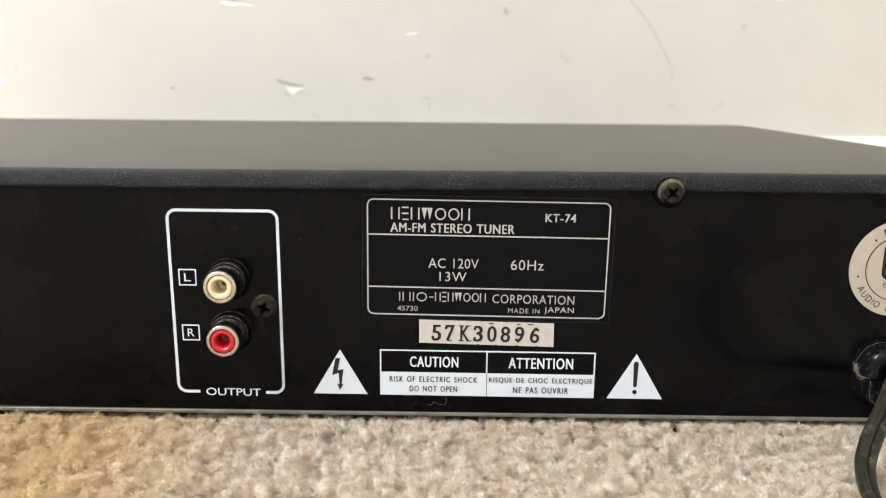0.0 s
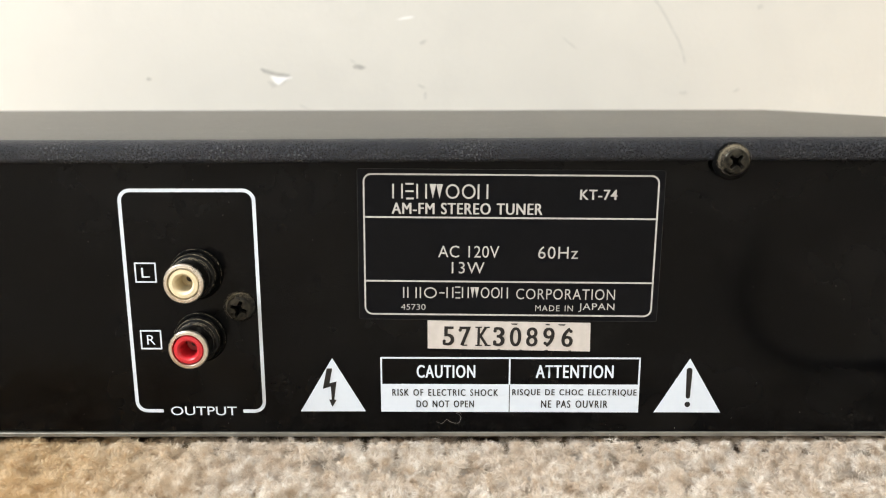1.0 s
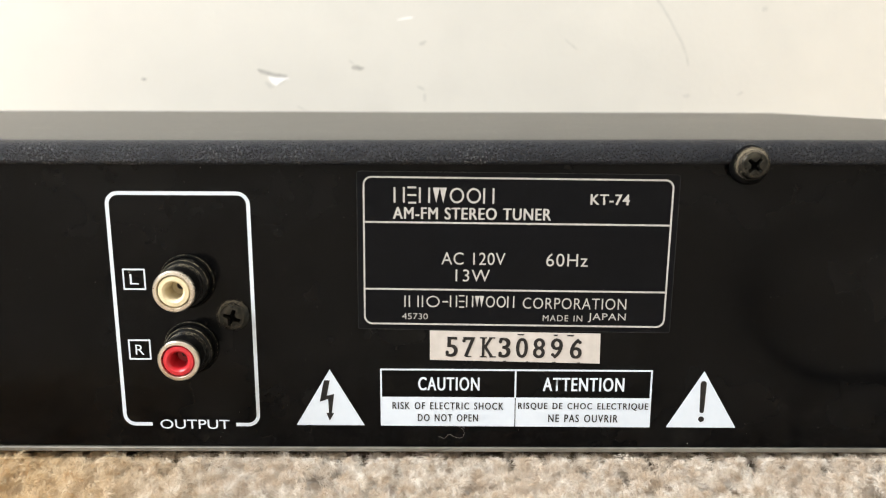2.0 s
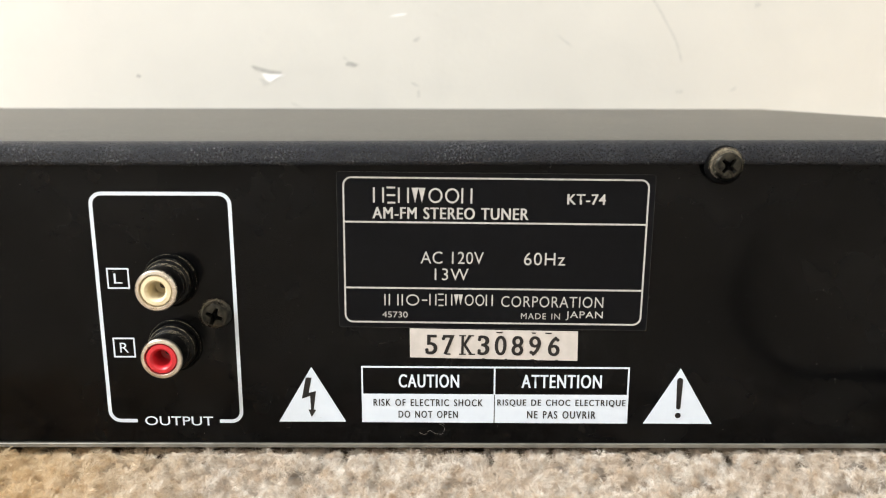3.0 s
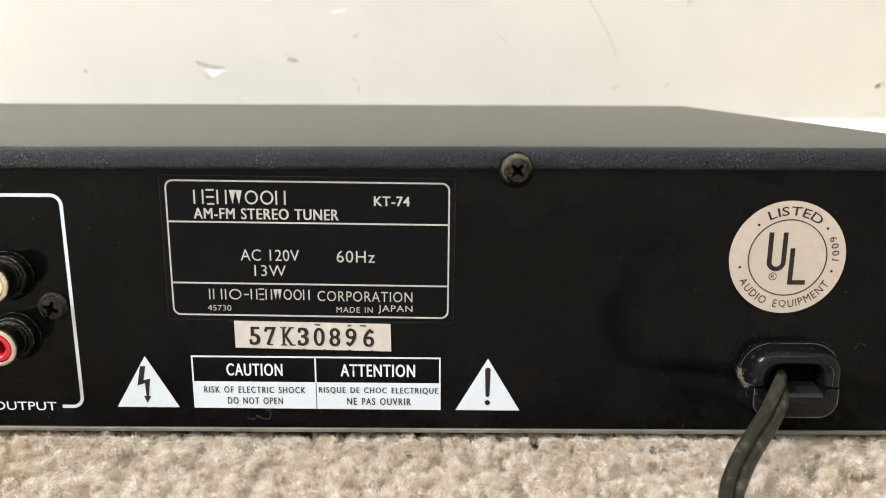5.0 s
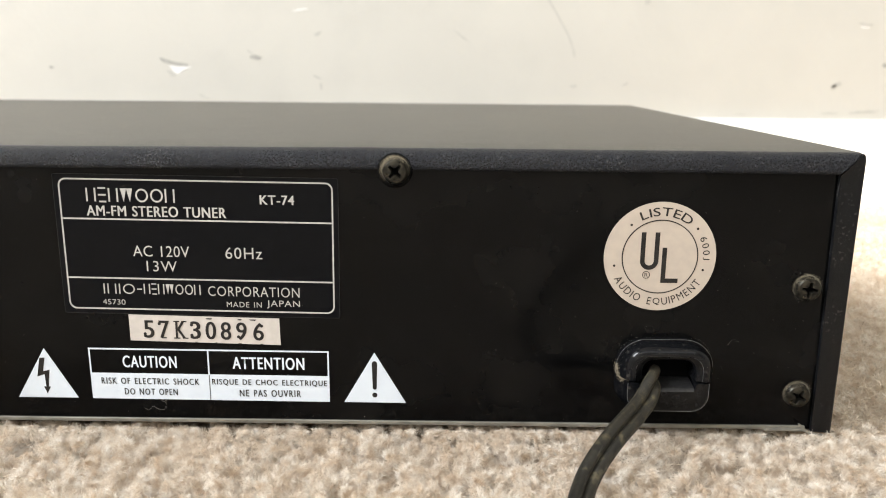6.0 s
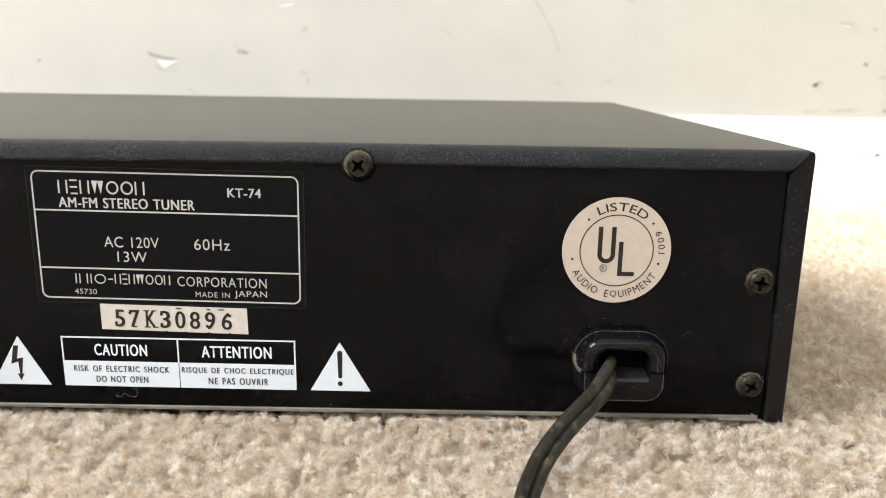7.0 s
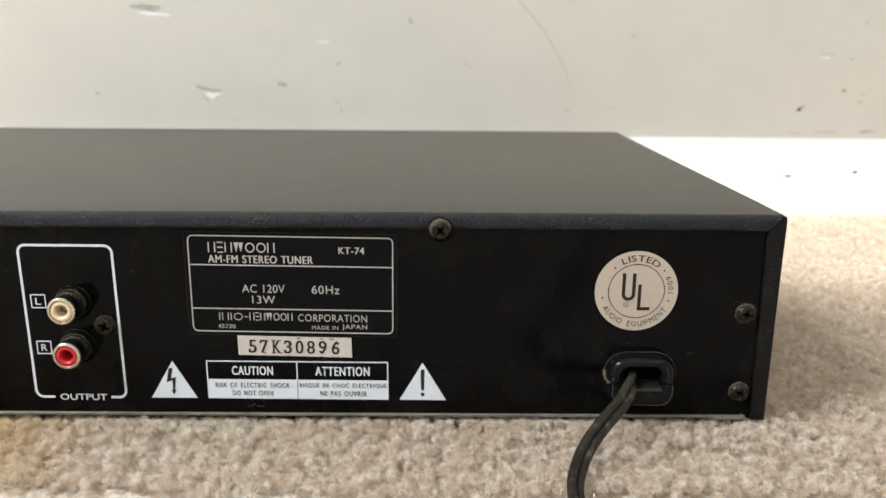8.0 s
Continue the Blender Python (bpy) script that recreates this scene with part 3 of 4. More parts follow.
def jack(x, z, mat, bore, label):
    ob = new("phono_jack")
    ob.scale.y = 0.87
    ob.parent = tuner
    tagged(ob, label)
    bm = bmesh.new()
    add_lathe(bm, [(0.0, -0.0009), (0.0052, -0.0009), (0.0055, -0.0006), (0.0055, 0.0004), (0.0, 0.0004)], x, z)
    part("flange", bm, WASHER, ob, "matt black insulating washer")
    bm = bmesh.new()
    add_lathe(bm, [(0.0047, -0.0008), (0.0047, -0.0030), (0.00455, -0.0033), (0.00425, -0.0034), (0.0041, -0.0036), (0.0041, -0.0050), (0.00395, -0.0052),
                   (0.00395, -0.0086), (0.0037, -0.0088), (0.0031, -0.0084)], x, z, 64)
    part("barrel", bm, RUBBER, ob, "dusty black stepped barrel")
    bm = bmesh.new()
    add_lathe(bm, [(0.0036, -0.0085), (0.00398, -0.0087), (0.0041, -0.0090), (0.00411, -0.0094), (0.00403, -0.0097), (0.00385, -0.0099), (0.0033, -0.0100), (0.00317, -0.0098),
                   (0.00313, -0.0093), (0.00313, -0.0078)], x, z, 64)
    part("collar", bm, NICKEL, ob, "nickel-plated ring")
    bm = bmesh.new()
    add_lathe(bm, [(0.00302, -0.0079), (0.00302, -0.0095), (0.0029, -0.0098), (0.0022, -0.0099), (0.00195, -0.0097), (bore, -0.0092), (bore, -0.0070), (bore - 0.0001, -0.0048),
                   (0.0006, -0.0046), (0.00055, -0.0040), (0.0, -0.0040)], x, z, 64)
    part("insert", bm, mat, ob)
    bm = bmesh.new()
    add_lathe(bm, [(0.0, -0.0058), (0.0006, -0.0058), (0.0008, -0.0054), (0.0008, -0.0046), (0.0, -0.0046)], x + 0.0002, z + 0.0003, 24)
    part("contact", bm, CONTACT, ob, "dark spring contact deep in the socket")
    return ob


jack(-0.0643, 0.0379, IVORY, 0.00172, "phono socket with an ivory insert")
jack(-0.0643, 0.0241, RED, 0.00168, "phono socket with a red insert")


def screw_mesh():
    """A pan head with a tapered cross recess, facing -y, at the origin."""
    bm = bmesh.new()
    n, rings = 128, 46
    R = 0.00305

    def cross(x, z):
        """Distance outside (+) or inside (-) the cross recess."""
        u, v = abs(x), abs(z)
        arm = min(max(u - 0.00178, v - 0.00050 + 0.08 * u), max(v - 0.00178, u - 0.00050 + 0.08 * v))
        return min(arm, (u + v - 0.0012) * 0.7)

    grid = []
    for i in range(rings + 1):
        f = i / rings
        ring = []
        for k in range(n):
            a = 2 * math.pi * k / n
            x, z = R * f * math.cos(a), R * f * math.sin(a)
            y = -0.0021 + 0.0003 * f ** 2 + 0.0015 * max(0, (f - 0.76) / 0.24) ** 2
            d = cross(x, z)
            if d < 0:
                t = min(-d / 0.00028, 1.0)
                y += 0.0016 * t * t * (3 - 2 * t) * (1 - 0.5 * f)
            elif d < 0.00016:
                y -= 0.00005 * (1 - d / 0.00016)
            ring.append(bm.verts.new((x, y, z)))
        grid.append(ring)
    for a, b in zip(grid, grid[1:]):
        for k in range(n):
            bm.faces.new((a[k], a[(k + 1) % n], b[(k + 1) % n], b[k]))
    last = [bm.verts.new((v.co.x, 0.0006, v.co.z)) for v in grid[-1]]
    for k in range(n):
        bm.faces.new((grid[-1][k], grid[-1][(k + 1) % n], last[(k + 1) % n], last[k]))
    bmesh.ops.remove_doubles(bm, verts=bm.verts, dist=1e-7)
    # floor of the cross gets the near-black, its shade as colour
    for face in bm.faces:
        m = face.calc_center_median()
        if cross(m.x, m.z) < -0.0002:
            face.material_index = 1
    return bm


first = part("screw", screw_mesh(), SCREW, tuner, "blackened cross-head screw", 0.7)
first.data.materials.append(RECESS_SHADE)
for i, (x, y, z, turn, size) in enumerate(((-0.0554, 0.0, 0.0308, 20, 1.0), (0.0449, -0.0019, 0.0616, 42, 0.96), (0.1355, 0.0, 0.0363, 8, 0.98), (0.1360, 0.0, 0.0111, 28, 0.98))):
    ob = first if i == 0 else new("screw", first.data)
    ob.parent = tuner
    ob.matrix_basis = Matrix.Translation((x, y, z)) @ Matrix.Rotation(radians(turn), 4, "Y") @ Matrix.Scale(size, 4)
    ob["label"] = "blackened cross-head screw"

bm = bmesh.new()
add_lathe(bm, [(0.0024, -0.0021), (0.0034, -0.0021), (0.0037, -0.0018), (0.0038, -0.0012), (0.0030, 0.0002)], 0.0447, 0.0615, 56)
part("screw_washer", bm, WASHER, tuner, "dusty black washer under the cover screw", 0.9)

q = lambda pts: [(x * MM, z * MM) for x, z in pts]

# rating label
LEAN = -0.45
CX, CZ = 0.00085, 0.0438
PL = -0.00012
bm = bmesh.new()
add_prism(bm, tilt([(x * MM, z * MM) for x, z in rounded(-30.4, 32.15, 27.85, 59.7, 0.5, 3)], CX, CZ, LEAN), 0.0003, PL)
rating = part("rating_label", bm, LABEL, tuner, "black rating label with cream printed text", 0)
YL = PL - 0.00006
bm = bmesh.new()
add_ring(bm, tilt([(x * MM, z * MM) for x, z in rounded(-30.4, 32.15, 27.85, 59.7, 0.5, 3)], CX, CZ, LEAN),
         tilt([(x * MM, z * MM) for x, z in rounded(-30.3, 32.05, 27.95, 59.6, 0.42, 3)], CX, CZ, LEAN), PL + 0.00005, PL - 0.00003)
part("label_edge", bm, EDGE, rating, "", 0)
bm = bmesh.new()
add_ring(bm, tilt([(x * MM, z * MM) for x, z in rounded(-29.2, 31.0, 28.9, 58.75, 1.7)], CX, CZ, LEAN),
         tilt([(x * MM, z * MM) for x, z in rounded(-28.87, 30.67, 29.23, 58.42, 1.4)], CX, CZ, LEAN), PL + 0.00005, YL)
part("printed_border", bm, CREAM_PRINT, rating, "", 0)
for z in (49.75, 36.25):
    bm = bmesh.new()
    add_prism(bm, tilt([(-28.9 * MM, (z - 0.17) * MM), (30.7 * MM, (z - 0.17) * MM), (30.7 * MM, (z + 0.17) * MM), (-28.9 * MM, (z + 0.17) * MM)], CX, CZ, LEAN),
              PL + 0.00005, YL)
    part("dividing_line", bm, CREAM_PRINT, rating, "", 0)


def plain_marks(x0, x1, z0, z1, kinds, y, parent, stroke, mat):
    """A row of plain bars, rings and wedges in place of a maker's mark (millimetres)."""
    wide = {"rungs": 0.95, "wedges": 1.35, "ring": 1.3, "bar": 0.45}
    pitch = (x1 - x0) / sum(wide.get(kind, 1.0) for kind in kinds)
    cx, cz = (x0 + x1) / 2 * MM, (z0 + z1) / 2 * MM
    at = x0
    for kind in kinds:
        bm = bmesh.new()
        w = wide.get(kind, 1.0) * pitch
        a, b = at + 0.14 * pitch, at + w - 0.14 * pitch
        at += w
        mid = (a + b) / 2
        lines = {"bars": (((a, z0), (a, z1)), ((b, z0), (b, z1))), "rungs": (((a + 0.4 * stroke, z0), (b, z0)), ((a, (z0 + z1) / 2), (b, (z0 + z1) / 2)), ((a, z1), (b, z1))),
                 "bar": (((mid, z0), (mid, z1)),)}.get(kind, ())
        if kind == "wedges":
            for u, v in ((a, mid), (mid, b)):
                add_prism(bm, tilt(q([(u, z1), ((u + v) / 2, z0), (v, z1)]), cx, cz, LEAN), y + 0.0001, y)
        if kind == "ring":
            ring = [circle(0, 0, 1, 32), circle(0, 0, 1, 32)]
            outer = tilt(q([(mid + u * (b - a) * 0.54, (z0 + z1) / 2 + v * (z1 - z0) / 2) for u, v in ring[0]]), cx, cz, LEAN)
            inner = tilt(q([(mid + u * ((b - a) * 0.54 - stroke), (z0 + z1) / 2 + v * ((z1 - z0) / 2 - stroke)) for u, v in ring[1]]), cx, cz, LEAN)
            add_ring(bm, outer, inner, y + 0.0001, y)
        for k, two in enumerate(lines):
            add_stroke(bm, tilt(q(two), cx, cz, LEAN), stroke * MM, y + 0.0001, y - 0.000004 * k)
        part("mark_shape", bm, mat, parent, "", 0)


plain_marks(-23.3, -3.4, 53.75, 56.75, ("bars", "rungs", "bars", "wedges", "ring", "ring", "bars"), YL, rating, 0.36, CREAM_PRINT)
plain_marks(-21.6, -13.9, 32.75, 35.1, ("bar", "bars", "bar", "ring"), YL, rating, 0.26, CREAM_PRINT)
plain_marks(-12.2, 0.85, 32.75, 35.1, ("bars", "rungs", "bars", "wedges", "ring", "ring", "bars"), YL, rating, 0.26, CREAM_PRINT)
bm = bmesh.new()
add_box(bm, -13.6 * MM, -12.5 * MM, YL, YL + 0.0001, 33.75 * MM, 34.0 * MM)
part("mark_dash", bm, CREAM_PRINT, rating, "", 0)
for body, x0, x1, z0, z1, weight, spacing, bold in (
        ("AM-FM STEREO TUNER", -23.3, 7.55, 50.5, 52.85, 0.0, 1.1, 0.075), ("KT-74", 15.05, 22.65, 53.5, 55.6, 0.003, 1.1, 0.06), ("AC 120V", -13.8, -1.2, 41.45, 43.95, -0.002, 1.05, 0.0),
        ("60Hz", 6.85, 15.05, 41.2, 43.8, -0.002, 1.1, 0.0), ("13W", -11.0, -4.2, 38.05, 40.5, -0.002, 1.1, 0.0), ("CORPORATION", 2.45, 23.05, 32.45, 34.75, -0.004, 1.1, 0.0),
        ("45730", -21.65, -16.5, 30.2, 31.45, -0.004, 1.0, 0.0), ("MADE IN", 6.5, 14.4, 29.95, 31.2, -0.002, 1.15, 0.0), ("JAPAN", 15.55, 23.05, 29.75, 31.65, 0.0, 1.1, 0.0)):
    words(body, x0, x1, z0, z1, YL, CREAM_PRINT, rating, LEAN, weight, spacing, bold)

# serial sticker
bm = bmesh.new()
edge = [(-16.1, 27.85), (18.2, 27.35), (18.3, 21.05), (-16.1, 21.65)]
add_prism(bm, [(x * MM, z * MM) for x, z in edge], 0.0003, -0.00018)
serial = part("serial_sticker", bm, PAPER, tuner, "silvery paper strip with stamped serial digits", 0)
for k, c in enumerate("57K30896"):
    # a typewriter's slab serifs and round stroke ends on the plain digits
    cx, cz = (-11.66, -8.17, -4.36, -1.0, 2.49, 5.94, 9.5, 13.38)[k], 24.45 - 0.036 * k
    words(c, cx - 1.22, cx + 1.22, cz - 2.12, cz + 2.12, -0.00024, INK, serial, -0.9, 0.002, 1.0, 0.05)
    bm = bmesh.new()
    bars = {"K": ((-0.95, -2.0, 0.7), (-0.95, 2.0, 0.7), (0.95, -2.0, 0.65), (0.8, 2.0, 0.6)), "7": ((-0.1, -2.0, 0.55),)}.get(c, ())
    balls = {"5": ((-0.95, -1.15),), "3": ((-0.85, 1.25), (-0.9, -1.2)), "9": ((-0.75, -1.35),), "6": ((0.75, 1.35),), "7": ((-1.05, 1.35),)}.get(c, ())
    for x, z, w in bars:
        add_prism(bm, q([(cx + x - w, cz + z - 0.13), (cx + x + w, cz + z - 0.13), (cx + x + w, cz + z + 0.13), (cx + x - w, cz + z + 0.13)]), -0.0001, -0.00024)
    for x, z in balls:
        add_prism(bm, q(circle(cx + x, cz + z, 0.36, 16)), -0.0001, -0.00025)
    if bars or balls:
        part("serif", bm, INK, serial, "", 0)
    else:
        bm.free()
for x, w, top in ((2.2, 1.5, 1), (9.2, 1.0, 1), (12.2, 1.6, 1), (-1.0, 0.8, 0), (3.6, 0.6, 0), (9.0, 1.0, 0), (14.0, 0.8, 0)):
    bm = bmesh.new()
    z, d = (27.5 - (x + 16) * 0.0145, -0.3) if top else (21.57 - (x + 16) * 0.0175, 0.25)
    add_prism(bm, [((x - w / 2) * MM, z * MM), ((x + w / 2) * MM, z * MM), ((x + w / 3) * MM, (z + d) * MM), ((x - w / 3) * MM, (z + d * 0.8) * MM)], -0.0001, -0.00024)
    part("stamp_trace", bm, INK, serial, "", 0)

# caution field
bm = bmesh.new()
add_ring(bm, q([(-26.25, 7.2), (29.2, 7.2), (29.2, 19.65), (-26.25, 19.65)]), q([(-25.9, 13.55), (28.85, 13.55), (28.85, 19.3), (-25.9, 19.3)]), Y0, Y1)
add_prism(bm, q([(1.2, 13.5), (1.55, 13.5), (1.55, 19.4), (1.2, 19.4)]), Y0, Y1)
caution = part("caution_field", bm, WHITE, tuner, "white printed caution field in two languages", 0)
bm = bmesh.new()
add_prism(bm, q([(1.32, 7.2), (1.48, 7.2), (1.48, 13.5), (1.32, 13.5)]), Y1 + 0.00005, Y1 - 0.00004)
part("dividing_line", bm, INK, caution, "", 0)
for body, x0, x1, z0, z1, mat, weight, spacing in (
        ("CAUTION", -18.5, -5.95, 15.0, 17.9, WHITE, 0.004, 1.14), ("ATTENTION", 6.95, 23.55, 15.0, 17.95, WHITE, 0.004, 1.14),
        ("RISK OF ELECTRIC SHOCK", -23.8, -1.0, 10.9, 12.45, INK, 0.007, 1.24), ("DO NOT OPEN", -18.6, -6.2, 8.25, 9.85, INK, 0.007, 1.24),
        ("RISQUE DE CHOC ELECTRIQUE", 2.0, 28.65, 10.85, 12.5, INK, 0.007, 1.24), ("NE PAS OUVRIR", 8.25, 22.55, 8.25, 9.95, INK, 0.007, 1.24)):
    words(body, x0, x1, z0, z1, Y1 - 0.00005 if mat is INK else Y1, mat, caution, 0, 0.002 if mat is INK else weight, spacing, 0.06 if mat is INK else 0.07)

bm = bmesh.new()
add_prism(bm, q([(-36.55, 19.4), (-43.7, 7.2), (-29.6, 7.25)]), Y0, Y1)
sign = part("warning_triangle", bm, WHITE, tuner, "white triangle with a black lightning arrow", 0)
bm = bmesh.new()
add_prism(bm, q([(-36.65 + x, z) for x, z in ((-1.13, 17.06), (0.07, 17.06), (-0.63, 13.7), (0.9, 14.1), (0.3, 9.95), (0.8, 9.9), (-0.15, 8.25), (-0.8, 9.95), (-0.25, 9.95),
                                              (-0.35, 13.0), (-2.1, 12.4))]), Y1 + 0.00005, Y1 - 0.00005)
part("lightning_arrow", bm, INK, sign, "", 0)
bm = bmesh.new()
add_prism(bm, q([(39.65, 19.5), (32.55, 7.25), (46.85, 7.25)]), Y0, Y1)
sign = part("warning_triangle", bm, WHITE, tuner, "white triangle with a black exclamation mark", 0)
bm = bmesh.new()
bar = [(39.65 + 0.62 * math.cos(radians(a)), 16.8 + 0.62 * math.sin(radians(a))) for a in range(0, 181, 15)]
bar += [(39.65 + 0.45 * math.cos(radians(a)), 10.9 + 0.45 * math.sin(radians(a))) for a in range(180, 361, 15)]
add_prism(bm, q(bar), Y1 + 0.00005, Y1 - 0.00005)
add_prism(bm, q(circle(39.65, 9.1, 0.6, 24)), Y1 + 0.00005, Y1 - 0.00005)
part("exclamation_mark", bm, INK, sign, "", 0)

# round listing sticker
UX, UZ, UR = 102.75, 42.9, 12.25
bm = bmesh.new()
add_prism(bm, q(circle(UX, UZ, UR, 72)), 0.0003, -0.0002)
sticker = part("listing_sticker", bm, FOIL, tuner, "round silvery listing sticker with black print", 0)
YS = -0.00026
bm = bmesh.new()
add_ring(bm, q(circle(UX, UZ, 8.35, 72)), q(circle(UX, UZ, 8.12, 72)), YS + 0.0001, YS)
part("printed_ring", bm, INK, sticker, "", 0)
hook = [(98.97, 48.4), (98.97, 42.2)] + [(100.47 + 1.5 * math.cos(radians(a)), 41.95 + 1.5 * math.sin(radians(a))) for a in range(180, 361, 15)] + [(101.97, 42.2), (101.97, 48.4)]
for path in (hook, [(103.72, 45.0), (103.72, 37.1)], [(103.25, 37.52), (107.0, 37.52)]):
    bm = bmesh.new()
    add_stroke(bm, q(path), 1.0 * MM, YS + 0.0001, YS - (0.00001 if len(path) == 2 and path[0][1] == path[1][1] else 0))
    part("emblem_stroke", bm, INK, sticker, "", 0)
bm = bmesh.new()
add_ring(bm, q(circle(100.0, 38.8, 0.85, 24)), q(circle(100.0, 38.8, 0.72, 24)), YS + 0.0001, YS)
part("small_ring", bm, INK, sticker, "", 0)
words("R", 99.65, 100.35, 38.4, 39.2, YS, INK, sticker)
for a, r in ((133, 9.7), (39.5, 10.1), (192, 10.1), (-16.6, 10.0)):
    bm = bmesh.new()
    add_prism(bm, q(circle(UX + r * math.cos(radians(a)), UZ + r * math.sin(radians(a)), 0.27, 14)), YS + 0.0001, YS)
    part("printed_dot", bm, INK, sticker, "", 0)
arc_words("LISTED", UX * MM, UZ * MM, 0.0101, 118, 51, 0.0019, YS, INK, sticker, weight=0.006, gap=0.1)
arc_words("AUDIO EQUIPMENT", UX * MM, UZ * MM, 0.0102, 207, 329, 0.0017, YS, INK, sticker, inward=True, gap=0.19)
arc_words("600J", UX * MM, UZ * MM, 0.0101, 27, -3, 0.0015, YS, INK, sticker)

# strain relief of the mains cord
RX, RZ = 0.1053, 0.0158
relief = new("strain_relief")
relief.parent = tuner
tagged(relief, "glossy black two-piece cord bushing")


def arch(w, h, r, n=8):
    """Half of a rounded slot above the split line, from right to left."""
    pts = [(w, 0.0)]
    for cx, start in ((w - r, 0), (-(w - r), 90)):
        for k in range(n + 1):
            a = radians(start + 90 * k / n)
            pts.append((cx + r * math.cos(a), h - r + r * math.sin(a)))
    return pts + [(-w, 0.0)]


def hood(bm):
    steps = [((0.0111, 0.0082, 0.0070), 0.0002), ((0.0109, 0.0081, 0.0068), -0.0008), ((0.0100, 0.0078, 0.0056), -0.0038), ((0.0095, 0.0076, 0.0048), -0.0048), ((0.0092, 0.0074, 0.0044), -0.0053),
             ((0.0087, 0.0070, 0.0041), -0.0058), ((0.0081, 0.0064, 0.0037), -0.0060), ((0.0075, 0.0059, 0.0034), -0.0060), ((0.0073, 0.0057, 0.0032), -0.0057), ((0.0070, 0.0055, 0.0030), -0.0056), ((0.0062, 0.0050, 0.0028), -0.0054),
             ((0.0057, 0.0046, 0.0025), -0.0046), ((0.0053, 0.0042, 0.0022), -0.0008)]
    loops = [[bm.verts.new((RX + x, y, RZ + 0.0002 + z)) for x, z in arch(*s)] for s, y in steps]
    for a, b in zip(loops, loops[1:]):
        for i in range(len(a) - 1):
            bm.faces.new((a[i], a[i + 1], b[i + 1], b[i]))
    for e in (0, -1):
        bm.faces.new([l[e] for l in loops])


bm = bmesh.new()
hood(bm)
part("upper_shell", bm, RELIEF, relief, "", 0.9)
bm = bmesh.new()
loops = []
for w, h, r, y in ((0.0109, 0.0084, 0.0060, 0.0002), (0.0107, 0.0083, 0.0058, -0.0010), (0.0099, 0.0077, 0.0046, -0.0026), (0.0091, 0.0068, 0.0038, -0.0052),
                   (0.0089, 0.0066, 0.0037, -0.0057), (0.0085, 0.0062, 0.0035, -0.0060)):
    outline = arch(w, h, r) + [(-0.0066, 0.0), (-0.0060, 0.0017), (0.0056, 0.0017), (0.0064, 0.0)]
    loops.append([bm.verts.new((RX + x, y, RZ - 0.00025 - z)) for x, z in outline])
for a, b in zip(loops, loops[1:]):
    for i in range(len(a)):
        bm.faces.new((a[i], a[(i + 1) % len(a)], b[(i + 1) % len(a)], b[i]))
bm.faces.new(loops[0])
bm.faces.new(loops[-1][::-1])
part("lower_shell", bm, RELIEF, relief, "", 0.7)
bm = bmesh.new()
low = [bm.verts.new((RX + (-0.0061 if sx < 0 else 0.0057), y, RZ + z)) for sx in (-1, 1) for y, z in ((0.0, -0.0006), (-0.0016, -0.0008), (-0.0057, -0.0014), (-0.0061, -0.0021), (0.0, -0.0021))]
a, b = low[:5], low[5:]
bm.faces.new(a)
bm.faces.new(b[::-1])
for i in range(5):
    bm.faces.new((a[i], a[(i + 1) % 5], b[(i + 1) % 5], b[i]))
bmesh.ops.bevel(bm, geom=[e for e in bm.edges if all(v.co.z < RZ - 0.0014 and -0.0058 < v.co.y < -0.005 for v in e.verts)], offset=0.0005, segments=2, profile=0.5, affect="EDGES")
part("clamp_wedge", bm, GREY_NYLON, relief, "greyer sloping clamp face", 0)
# near-black plate in place of the dark inside the cord hole
bm = bmesh.new()
add_box(bm, RX - 0.0056, RX + 0.0056, -0.0006, -0.0003, RZ - 0.001, RZ + 0.0052)
part("bore", bm, RECESS_SHADE, relief, "", 0)
# a fuzzy lump of lint and dried dirt at the left end of the split
lump = random.Random(12)
fuzz = []
for k in range(4200):
    u, v, w = lump.gauss(0, 0.36), lump.gauss(0, 0.42), lump.gauss(0, 0.42)
    if noise.noise((u * 3, v * 3, w * 3)) > -0.25:
        fuzz.append(((0.0955 + v * 0.0011 + u * 0.0006, -0.0028 - v * 0.0018, 0.0164 - v * 0.0011 + w * 0.0014), lump.uniform(0.00003, 0.0001)))

# mains cord: two round cores side by side
knots = [(0.1031, 0.002, 0.0142), (0.1026, -0.0026, 0.0160), (0.1018, -0.0060, 0.0158), (0.0996, -0.0095, 0.0135), (0.0974, -0.0125, 0.0123), (0.0948, -0.0160, 0.0115),
         (0.0916, -0.0200, 0.0104), (0.0884, -0.0240, 0.0088), (0.0856, -0.0280, 0.0071), (0.0834, -0.0320, 0.0055), (0.0807, -0.0400, 0.0040), (0.0797, -0.0480, 0.0033), (0.0797, -0.0590, 0.0028), (0.0805, -0.0730, 0.0026), (0.0835, -0.0880, 0.0024),
         (0.0890, -0.1040, 0.0024), (0.0970, -0.1240, 0.0024), (0.1070, -0.1480, 0.0024), (0.1200, -0.1800, 0.0024), (0.1400, -0.2300, 0.0024)]


